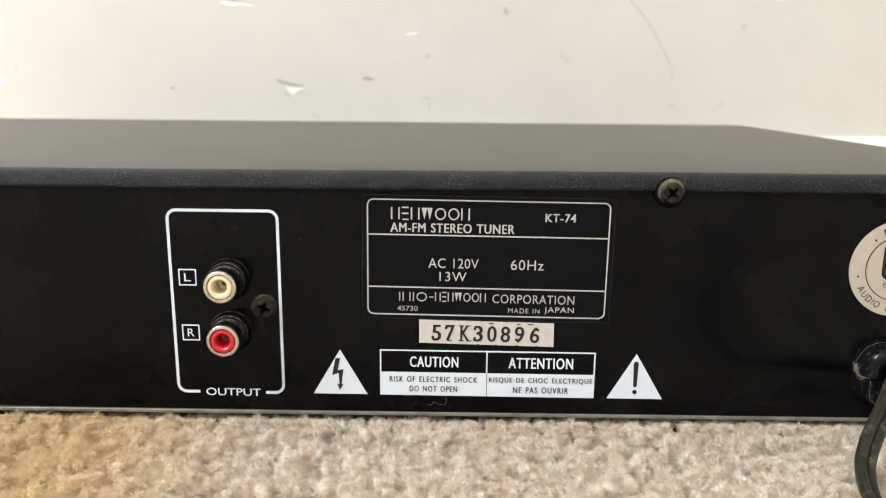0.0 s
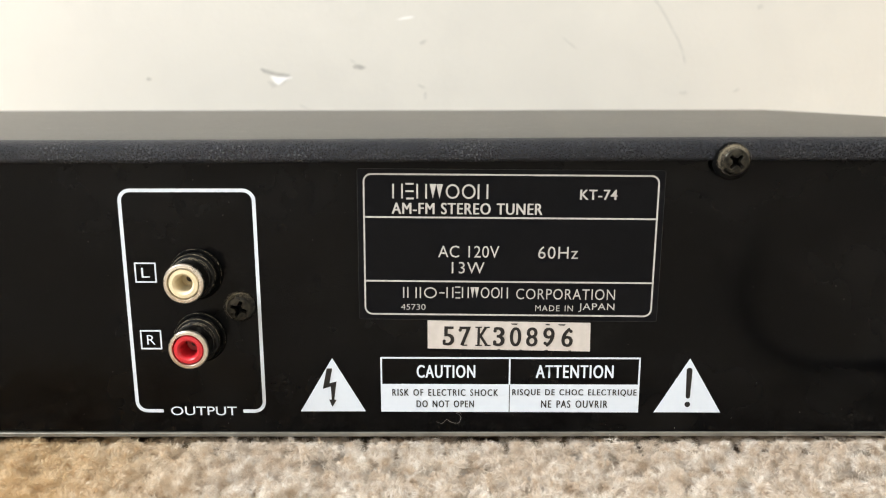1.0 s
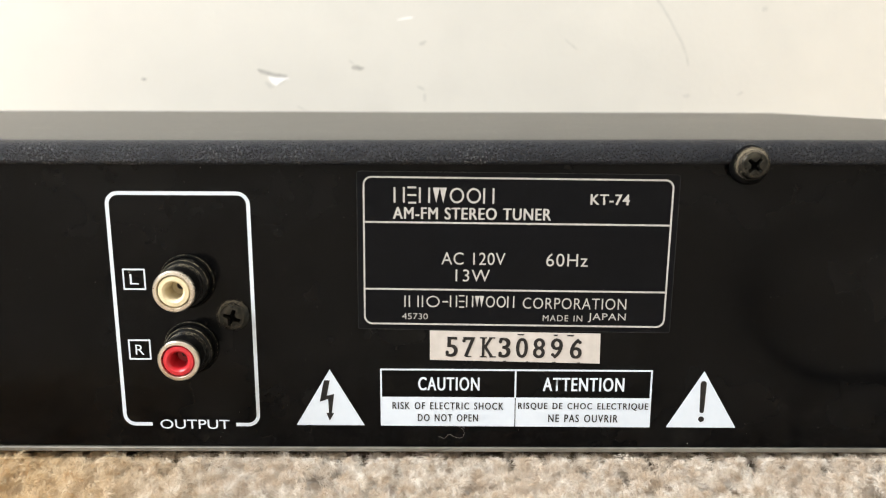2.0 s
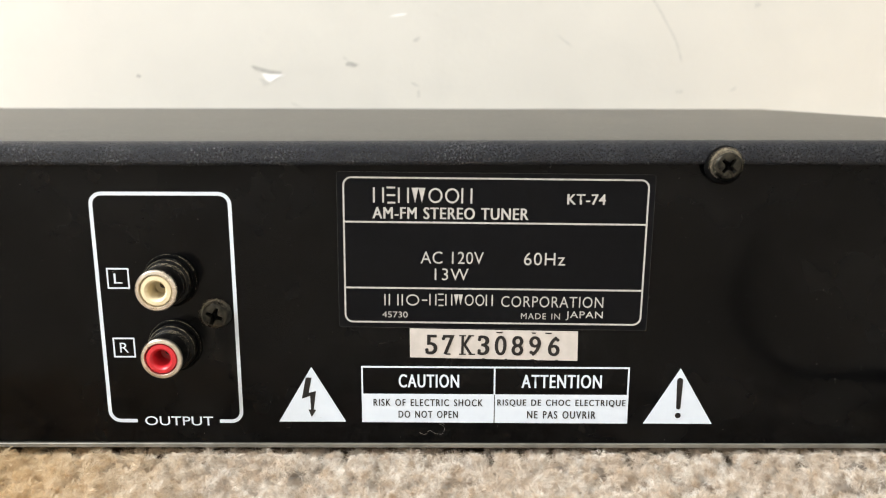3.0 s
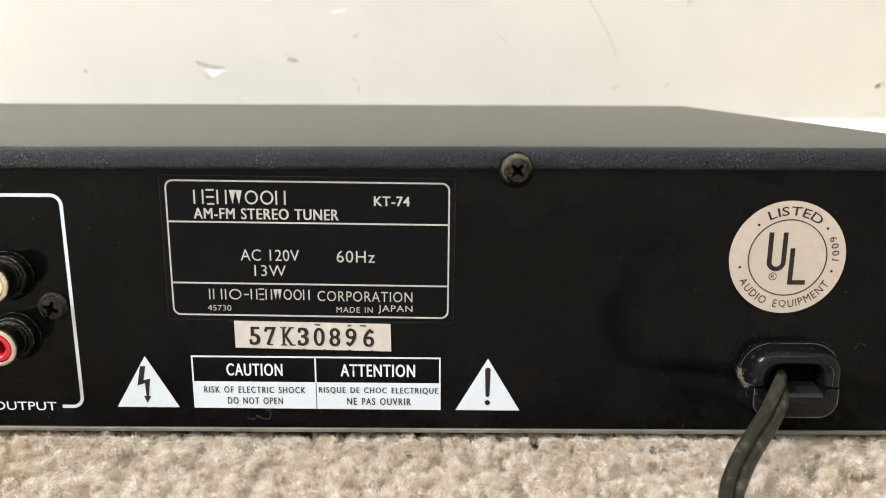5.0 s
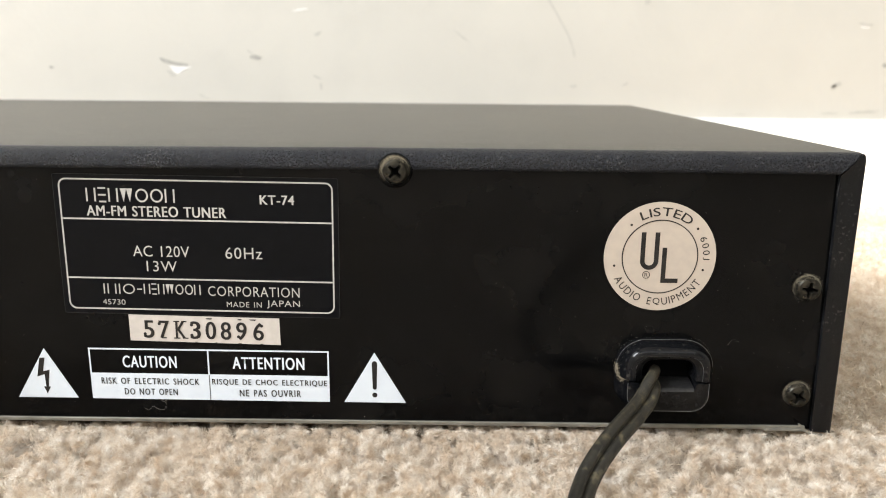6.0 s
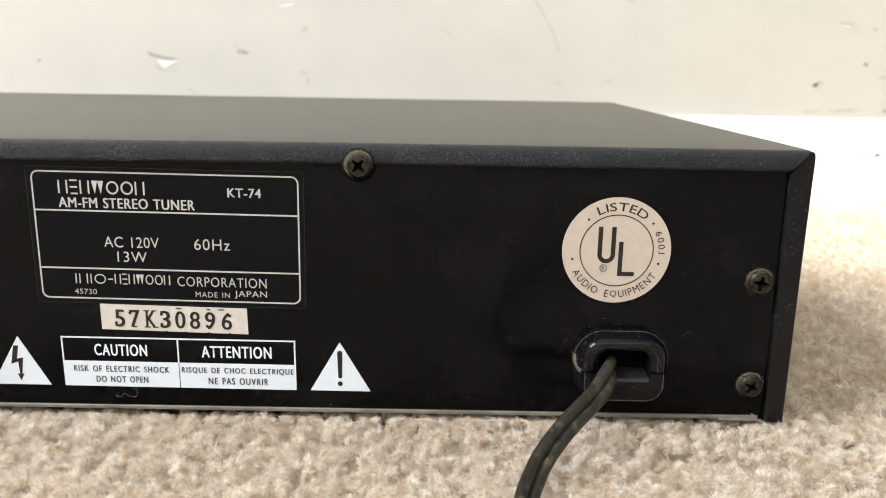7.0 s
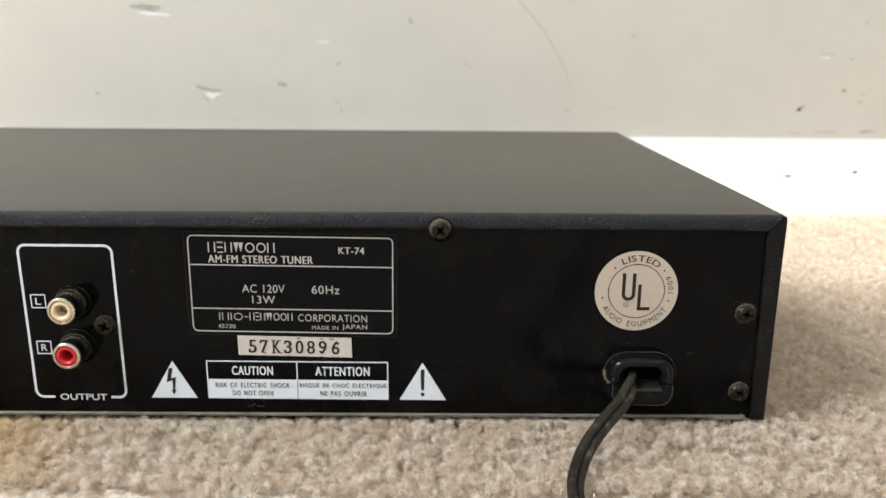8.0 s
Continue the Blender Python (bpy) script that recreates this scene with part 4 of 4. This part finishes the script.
def spline(p, steps=10):
    p = [Vector(v) for v in p]
    out = []
    for i in range(len(p) - 1):
        p0, p1, p2, p3 = p[max(i - 1, 0)], p[i], p[i + 1], p[min(i + 2, len(p) - 1)]
        for s in range(steps):
            t = s / steps
            out.append(0.5 * (2 * p1 + (p2 - p0) * t + (2 * p0 - 5 * p1 + 4 * p2 - p3) * t * t + (3 * p1 - p0 - 3 * p2 + p3) * t ** 3))
    return out + [p[-1]]


def cord(bm, line, r=0.00126):
    shape = []
    for k in range(13):
        a = radians(-160 + 320 * k / 12)
        shape.append((r * 0.99 + r * math.cos(a), r * math.sin(a)))
    for k in range(13):
        a = radians(20 + 320 * k / 12)
        shape.append((-r * 0.99 + r * math.cos(a), r * math.sin(a)))
    count = len(line)
    ways = [(line[min(i + 1, count - 1)] - line[max(i - 1, 0)]).normalized() for i in range(count)]
    across = Vector((0.84, -0.15, -0.5))
    frames = [None] * count
    for i in range(count - 1, -1, -1):
        across = (across - ways[i] * across.dot(ways[i])).normalized()
        frames[i] = across.copy()
    loops = []
    for i, p in enumerate(line):
        f = min(max((i - 6) / 26, 0.0), 1.0)
        spin = Matrix.Rotation(radians(-75) * (1 - f * f * (3 - 2 * f)), 3, ways[i])
        side = spin @ frames[i]
        up = side.cross(ways[i]).normalized()
        loops.append([bm.verts.new(p + side * u + up * v) for u, v in shape])
    for a, b in zip(loops, loops[1:]):
        for i in range(len(shape)):
            bm.faces.new((a[i], a[(i + 1) % len(shape)], b[(i + 1) % len(shape)], b[i]))
    bm.faces.new(loops[0])
    bm.faces.new(loops[-1][::-1])


bm = bmesh.new()
cord(bm, spline(knots))
# where brown dust clings to the first stretch of the cord
cling = []
dusty = [f for f in bm.faces if -0.021 < f.calc_center_median().y < -0.003 and len(f.verts) == 4]
for k in range(9000):
    f = lump.choice(dusty)
    u, v = lump.random(), lump.random()
    a, b, c, d = (w.co for w in f.verts)
    p = (a * (1 - u) + b * u) * (1 - v) + (d * (1 - u) + c * u) * v
    if lump.random() < math.exp((p.y + 0.007) * 140) and noise.noise(p * 700) > -0.2:
        cling.append((p, lump.uniform(0.00002, 0.00006)))
part("mains_cord", bm, CORD, tuner, "aged black twin-core mains cord with yellowish dirt", 0.9)

# pale lines along the edges of the bushing
def pale_edge(points, r):
    bm = bmesh.new()
    loops = []
    for i, p in enumerate(points):
        d = (points[min(i + 1, len(points) - 1)] - points[max(i - 1, 0)]).normalized()
        side = d.cross(Vector((0, 1, 0))).normalized()
        up = side.cross(d)
        w = r * (0.35 + 0.65 * abs(noise.noise(p * 900)) * 2)
        loops.append([bm.verts.new(p + (side * math.cos(a) + up * math.sin(a)) * w) for a in (0, 1.57, 3.14, 4.71)])
    for a, b in zip(loops, loops[1:]):
        for i in range(4):
            bm.faces.new((a[i], a[(i + 1) % 4], b[(i + 1) % 4], b[i]))
    part("pale_edge", bm, SCRATCH, relief, "pale line along a moulding edge", 0)


pale_edge([Vector((RX + x, -0.0058, RZ - 0.00025 - z)) for x, z in arch(0.00892, 0.00662, 0.0037, 16)], 0.00007)
pale_edge([Vector((RX + x, -0.00585, RZ + 0.0002 + z)) for x, z in arch(0.0074, 0.0058, 0.0033, 16)], 0.00004)
pale_edge([Vector((RX + x, -0.0012, RZ + 0.0002 + z)) for x, z in arch(0.01085, 0.0081, 0.0067, 16)], 0.00004)

# a torn sliver of bare steel at the corner of the base plate
bm = bmesh.new()
add_prism(bm, [(0.1366, 0.0044), (0.1370, 0.0044), (0.1384, 0.0031), (0.1404, 0.0021), (0.1424, 0.0019), (0.1424, 0.0014), (0.1400, 0.0016), (0.1379, 0.0026)], -0.0017, -0.0013)
part("torn_sliver", bm, STEEL, tuner, "torn sliver of bare steel")

# lint and dust
rng = random.Random(4)


def specks(spots, mat, label):
    """Many tiny eight-sided grains as one mesh: (place, size) each."""
    corner = [Vector(v) for v in ((1, 0, 0), (-1, 0, 0), (0, 1, 0), (0, -1, 0), (0, 0, 1), (0, 0, -1))]
    sides = [(a, b, c) for a in (0, 1) for b in (2, 3) for c in (4, 5)]
    verts, faces = [], []
    for p, r in spots:
        at = len(verts)
        verts += [Vector(p) + v * r * rng.uniform(0.6, 1.6) for v in corner]
        faces += [(at + a, at + b, at + c) for a, b, c in sides]
    me = bpy.data.meshes.new("dust_crumbs")
    me.from_pydata(verts, [], faces)
    me.materials.append(mat)
    ob = new("dust_crumbs", me)
    ob.parent = tuner
    return tagged(ob, label, kind="stuff")


specks(cling, CORD_DUST, "brown dust clinging to the mains cord")
specks(fuzz, CRUMB, "fuzzy dried dirt and lint on the cord bushing")
for x, z in ((-0.0643, 0.0379), (-0.0643, 0.0241)):
    spots = []
    for k in range(2600):
        r, y, wide, spread = rng.choice(((0.00472, -0.0031, 0.00008, 36), (0.00474, -0.0030, 0.00012, 40), (0.00473, -0.0031, 0.00008, 36), (0.00416, -0.0037, 0.00012, 34), (0.0054, -0.0008, 0.0001, 60), (0.00416, -0.0046, 0.0005, 30)))
        a = radians(rng.gauss(86, spread))
        if noise.noise((a * 4, y * 3000, x * 100)) > -0.15 or k % 5 == 0:
            spots.append(((x + r * math.cos(a), y * 0.87 + rng.gauss(0, wide), z + r * math.sin(a)), rng.uniform(0.000015, 0.000048)))
    specks(spots, SCREW_DUST, "dust on a socket")
for x, y, z, many in ((-0.0554, 0.0, 0.0308, 1500), (0.0449, -0.0019, 0.0616, 2600), (0.1355, 0.0, 0.0363, 1200), (0.1360, 0.0, 0.0111, 1000)):
    spots = []
    for k in range(many):
        a = radians(rng.gauss(112, 48))
        f = rng.choice((rng.uniform(0.84, 0.99), rng.uniform(0.96, 1.02), rng.gauss(1.05, 0.05)))
        r = 0.00305 * f
        up = 0.0021 - 0.0003 * f ** 2 - 0.0015 * max(0, (f - 0.76) / 0.24) ** 2 if f < 0.96 else rng.uniform(0.0002, 0.0012)
        spots.append(((x + r * math.cos(a), y - up, z + r * math.sin(a)), rng.uniform(0.000012, 0.00004)))
    specks(spots, SCREW_DUST, "brownish dust round a screw head")
bm = bmesh.new()
for k in range(260):
    w, h, r, y = rng.choice(((0.0104, 0.0082, 0.0048, -0.0003), (0.0104, 0.0082, 0.0048, -0.0002), (0.0082, 0.0065, 0.0037, -0.00605), (0.0098, 0.0079, 0.0046, -0.0028)))
    around = arch(w, h, r)
    i = rng.randrange(len(around) - 1)
    f = rng.random()
    x, z = around[i][0] * (1 - f) + around[i + 1][0] * f, around[i][1] * (1 - f) + around[i + 1][1] * f
    if k % 4 == 0:
        x, z, y = x * 0.85, -z * 0.8 - 0.0004, -0.0058
    bmesh.ops.create_icosphere(bm, subdivisions=1, radius=rng.uniform(0.000008, 0.000026), matrix=Matrix.Translation((RX + x + rng.gauss(0, 0.00008), y + rng.gauss(0, 0.00008), RZ + 0.0002 + z)))
tagged(part("dust_crumbs", bm, DUST, tuner, "pale dust along the edges of the cord bushing", 0), kind="stuff")


def lint(points, r=0.000028):
    bm = bmesh.new()
    line = spline([(x * MM, y * MM, z * MM) for x, y, z in points], 8)
    loops = []
    for i, p in enumerate(line):
        d = (line[min(i + 1, len(line) - 1)] - line[max(i - 1, 0)]).normalized()
        s = d.cross(Vector((0, 1, 0))).normalized()
        u = s.cross(d)
        loops.append([bm.verts.new(p + (s * math.cos(a) + u * math.sin(a)) * r) for a in (0, 2.1, 4.2)])
    for a, b in zip(loops, loops[1:]):
        for i in range(3):
            bm.faces.new((a[i], a[(i + 1) % 3], b[(i + 1) % 3], b[i]))
    part("lint_thread", bm, LINT, tuner, "fine pale thread of lint", 0)


lint([(-14.3, -0.3, 5.0), (-13.1, -0.3, 4.6), (-12.1, -0.3, 5.5), (-11.1, -0.3, 4.9), (-9.6, -0.3, 4.7), (-9.0, -0.3, 5.7), (-9.2, -0.3, 6.5), (-10.0, -0.3, 7.0), (-9.5, -0.3, 7.2), (-8.9, -0.3, 6.8)], 0.00002)
lint([(119.0, -0.3, 22.6), (119.6, -0.3, 22.9), (119.9, -0.3, 23.6), (120.7, -0.3, 23.9), (121.4, -0.3, 23.5), (121.8, -0.3, 23.4), (121.6, -0.3, 23.6)], 0.00001)
bm = bmesh.new()
for i in range(420):
    top = i >= 230
    if top:
        x, y = rng.uniform(-0.15, 0.14), rng.uniform(0.004, 0.2)
        p = Vector((x, y, TOP_Z + 0.00003 + SHEAR_Z * y + sag(x)))
    else:
        p = Vector((rng.uniform(-0.1, 0.139), -0.0001, rng.uniform(0.003, 0.061)))
        if -0.031 < p.x < 0.033 and p.z > 0.0072 and i % 6:
            continue
    s = rng.uniform(0.00002, 0.00005) * (1.8 if rng.random() < 0.06 else 1)
    m = Matrix.Translation(p) @ Euler((rng.uniform(0, 3), rng.uniform(0, 3), rng.uniform(0, 3))).to_matrix().to_4x4() @ Matrix.Diagonal((s, s * rng.uniform(0.5, 2.2), s, 1))
    bmesh.ops.create_icosphere(bm, subdivisions=1, radius=1.0, matrix=m)
for i in range(60):
    # short hairs and flecks lying on the back
    near = i % 3
    p = Vector((rng.uniform(0.085, 0.139), -0.00012, rng.uniform(0.004, 0.045))) if near else Vector((rng.uniform(-0.095, 0.139), -0.00012, rng.uniform(0.004, 0.06)))
    if not near and -0.044 < p.x < 0.048 or math.hypot(p.x - 0.10275, p.z - 0.0429) < 0.0128 or (0.091 < p.x < 0.1145 and p.z < 0.0215):
        continue
    m = Matrix.Translation(p) @ Matrix.Rotation(rng.uniform(0, 3.1), 4, "Y") @ Matrix.Diagonal((rng.uniform(0.00006, 0.00028), 0.000014, rng.uniform(0.000007, 0.000014), 1))
    bmesh.ops.create_icosphere(bm, subdivisions=1, radius=1.0, matrix=m)
for i in range(160):
    # dust that has settled above the bushing
    p = Vector((rng.gauss(0.101, 0.006), -0.00012, 0.0213 + abs(rng.gauss(0, 0.0014))))
    bmesh.ops.create_icosphere(bm, subdivisions=1, radius=rng.uniform(0.00001, 0.000025), matrix=Matrix.Translation(p))
tagged(part("dust_specks", bm, DUST, tuner, "scattered pale dust specks", 0), kind="stuff")

# wear on the cover: short pale scratches on its folded edge, dust along the rear of its top
bm = bmesh.new()
for k in range(240):
    near = rng.choice((-0.09, -0.03, 0.02, 0.06, 0.10, 0.115, 0.125, 0.132))
    x = min(max(rng.gauss(near, 0.014), -0.15), 0.1385)
    z = rng.choice((rng.uniform(0.0620, 0.0646), rng.gauss(0.0637, 0.0006)))
    z = min(max(z, 0.0619), 0.0645)
    length, turn, w = rng.uniform(0.0001, 0.0007), rng.gauss(0.4, 0.8), rng.uniform(0.00001, 0.000024)
    d = Vector((math.cos(turn), 0, math.sin(turn))) * length / 2
    side = Vector((-math.sin(turn), 0, math.cos(turn))) * w
    c = Vector((x, -0.00173, z + sag(x)))
    if not 0.0620 < z - abs(d.z) or z + abs(d.z) > 0.0642:
        continue
    ends = [bm.verts.new(p) for p in (c - d, c + side, c + d, c - side)]
    back_ends = [bm.verts.new(v.co + Vector((0, 0.00003, 0))) for v in ends]
    bm.faces.new(ends)
    for a in range(4):
        bm.faces.new((ends[a], back_ends[a], back_ends[(a + 1) % 4], ends[(a + 1) % 4]))
tagged(part("scratches", bm, SCRATCH, tuner, "fine pale scratches on the folded edge of the cover", 0), kind="stuff")
spots = []
for k in range(900):
    x, y = rng.uniform(-0.15, 0.143), abs(rng.gauss(0, 0.03)) + 0.001
    if x > 0.05 or rng.random() < 0.5:
        spots.append(((x, y, TOP_Z + 0.00001 + SHEAR_Z * y + sag(x)), rng.uniform(0.000015, 0.00005)))
specks(spots, DUST, "dust on the top of the cover")


# ---- marks on the wall and the baseboard ----
def mark(parent, name, mat, x, z, w, h, angle, seed, y=WALL_Y, depth=0.0002, label=""):
    r = random.Random(seed)
    bm = bmesh.new()
    pts = []
    for k in range(16):
        a = 2 * math.pi * k / 16
        s = r.uniform(0.6, 1.15)
        pts.append((x * MM + w * MM / 2 * s * math.cos(a), z * MM + h * MM / 2 * s * math.sin(a)))
    add_prism(bm, tilt(pts, x * MM, z * MM, angle), y + 0.0003, y - depth)
    part(name, bm, mat, parent, label, 0)


for i, (x, z, w, h, angle, mat) in enumerate((
        (-67.5, 84.3, 8, 3.2, -8, SCUFF_SHADE), (-71, 87.5, 5, 1.2, -35, FAINT), (-195.5, 77.3, 3, 2, 0, SCUFF_SHADE),
        (-27.6, 67.2, 2.2, 5, 5, FAINT), (-29.5, 72.5, 6, 2, -20, FAINT), (-39, 112.5, 10, 1.2, 8, CHIP), (-28.8, 98.6, 5, 2.5, 30, FAINT), (20.5, 126.7, 3.5, 6, 20, SCUFF_SHADE), (59, 97.8, 13, 1.4, -38, FAINT), (128.4, 68.6, 6, 2.4, 5, FAINT),
        (-152, 130.2, 26, 2.4, -4, CHIP), (-157, 134.2, 23, 5, -6, SCUFF_SHADE), (-307, 81.1, 6, 5, 20, CHIP), (-297.5, 90.2, 1.5, 5, 0, FAINT), (288.6, 70.4, 8, 3.2, 30, FAINT), (287.4, 70.0, 4, 2.0, 30, SCUFF_SHADE),
        (316.3, 82.5, 4, 3, 0, SCUFF_SHADE), (170.3, 118.2, 4, 3, 20, FAINT), (328, 75, 6, 3, 10, FAINT), (-101.6, 60.4, 9, 1.2, -25, FAINT), (301.6, 106.5, 10, 1.6, -6, FAINT), (301.6, 104.6, 7, 1.0, -4, CHIP), (319.1, 103.5, 4, 2.5, 0, FAINT), (326, 128, 8, 1.4, 50, FAINT),
        (307, 54.5, 20, 2.2, 4, FAINT), (286, 53.5, 12, 1.6, 0, FAINT), (335, 55, 12, 2.0, 8, SCUFF_SHADE), (330, 80, 4, 2, 20, FAINT), (232, 52.5, 9, 1.0, 0, FAINT), (160, 70, 5, 1.6, 30, FAINT))):
    mark(wall_north, "scuff_shade_mark" if mat is not CHIP else "paint_chip", mat, x, z, w, h, angle, i)
# a gouge: the shade of its upper lip as a grey plate, the bare plaster below it
bm = bmesh.new()
add_prism(bm, q([(-127.5, 83.2), (-126.2, 83.6), (-118, 81.2), (-109.5, 80.0), (-109.8, 78.6), (-117, 78.9), (-125, 80.8)]), WALL_Y + 0.0003, WALL_Y - 0.0002)
part("scuff_shade_mark", bm, SCUFF_SHADE, wall_north, "shade under the upper lip of a gouge, painted grey", 0)
bm = bmesh.new()
add_prism(bm, q([(-121.5, 79.2), (-117, 78.6), (-107.5, 78.3), (-112, 76.4), (-116.5, 73.6), (-119, 75.2)]), WALL_Y + 0.0003, WALL_Y - 0.00025)
part("paint_chip", bm, CHIP, wall_north, "bare plaster in a gouge", 0)
bm = bmesh.new()
add_prism(bm, q([(-123.5, 76.2), (-119.5, 75.4), (-117.5, 72.8), (-120.5, 72.0)]), WALL_Y + 0.0003, WALL_Y - 0.00022)
part("scuff_shade_mark", bm, FAINT, wall_north, "", 0)
bm = bmesh.new()
add_stroke(bm, [(x * MM, z * MM) for x, z in ((93, 140), (98.2, 134), (105.5, 126.5), (111.6, 118.7), (116, 112), (119.5, 106), (123.5, 99.7), (126.5, 92.7), (128.4, 86))], 0.0012, WALL_Y + 0.0003, WALL_Y - 0.0002)
part("scuff_shade_mark", bm, FAINT, wall_north, "long curved scrape", 0)
for i, (x, z, w, h) in enumerate(((281, 25.2, 6, 2.6), (326.5, 28.3, 4.5, 3), (276, 25, 8, 1))):
    mark(baseboard, "paint_chip", DENT, x, z, w, h, 8, 50 + i, WALL_Y - 0.010)
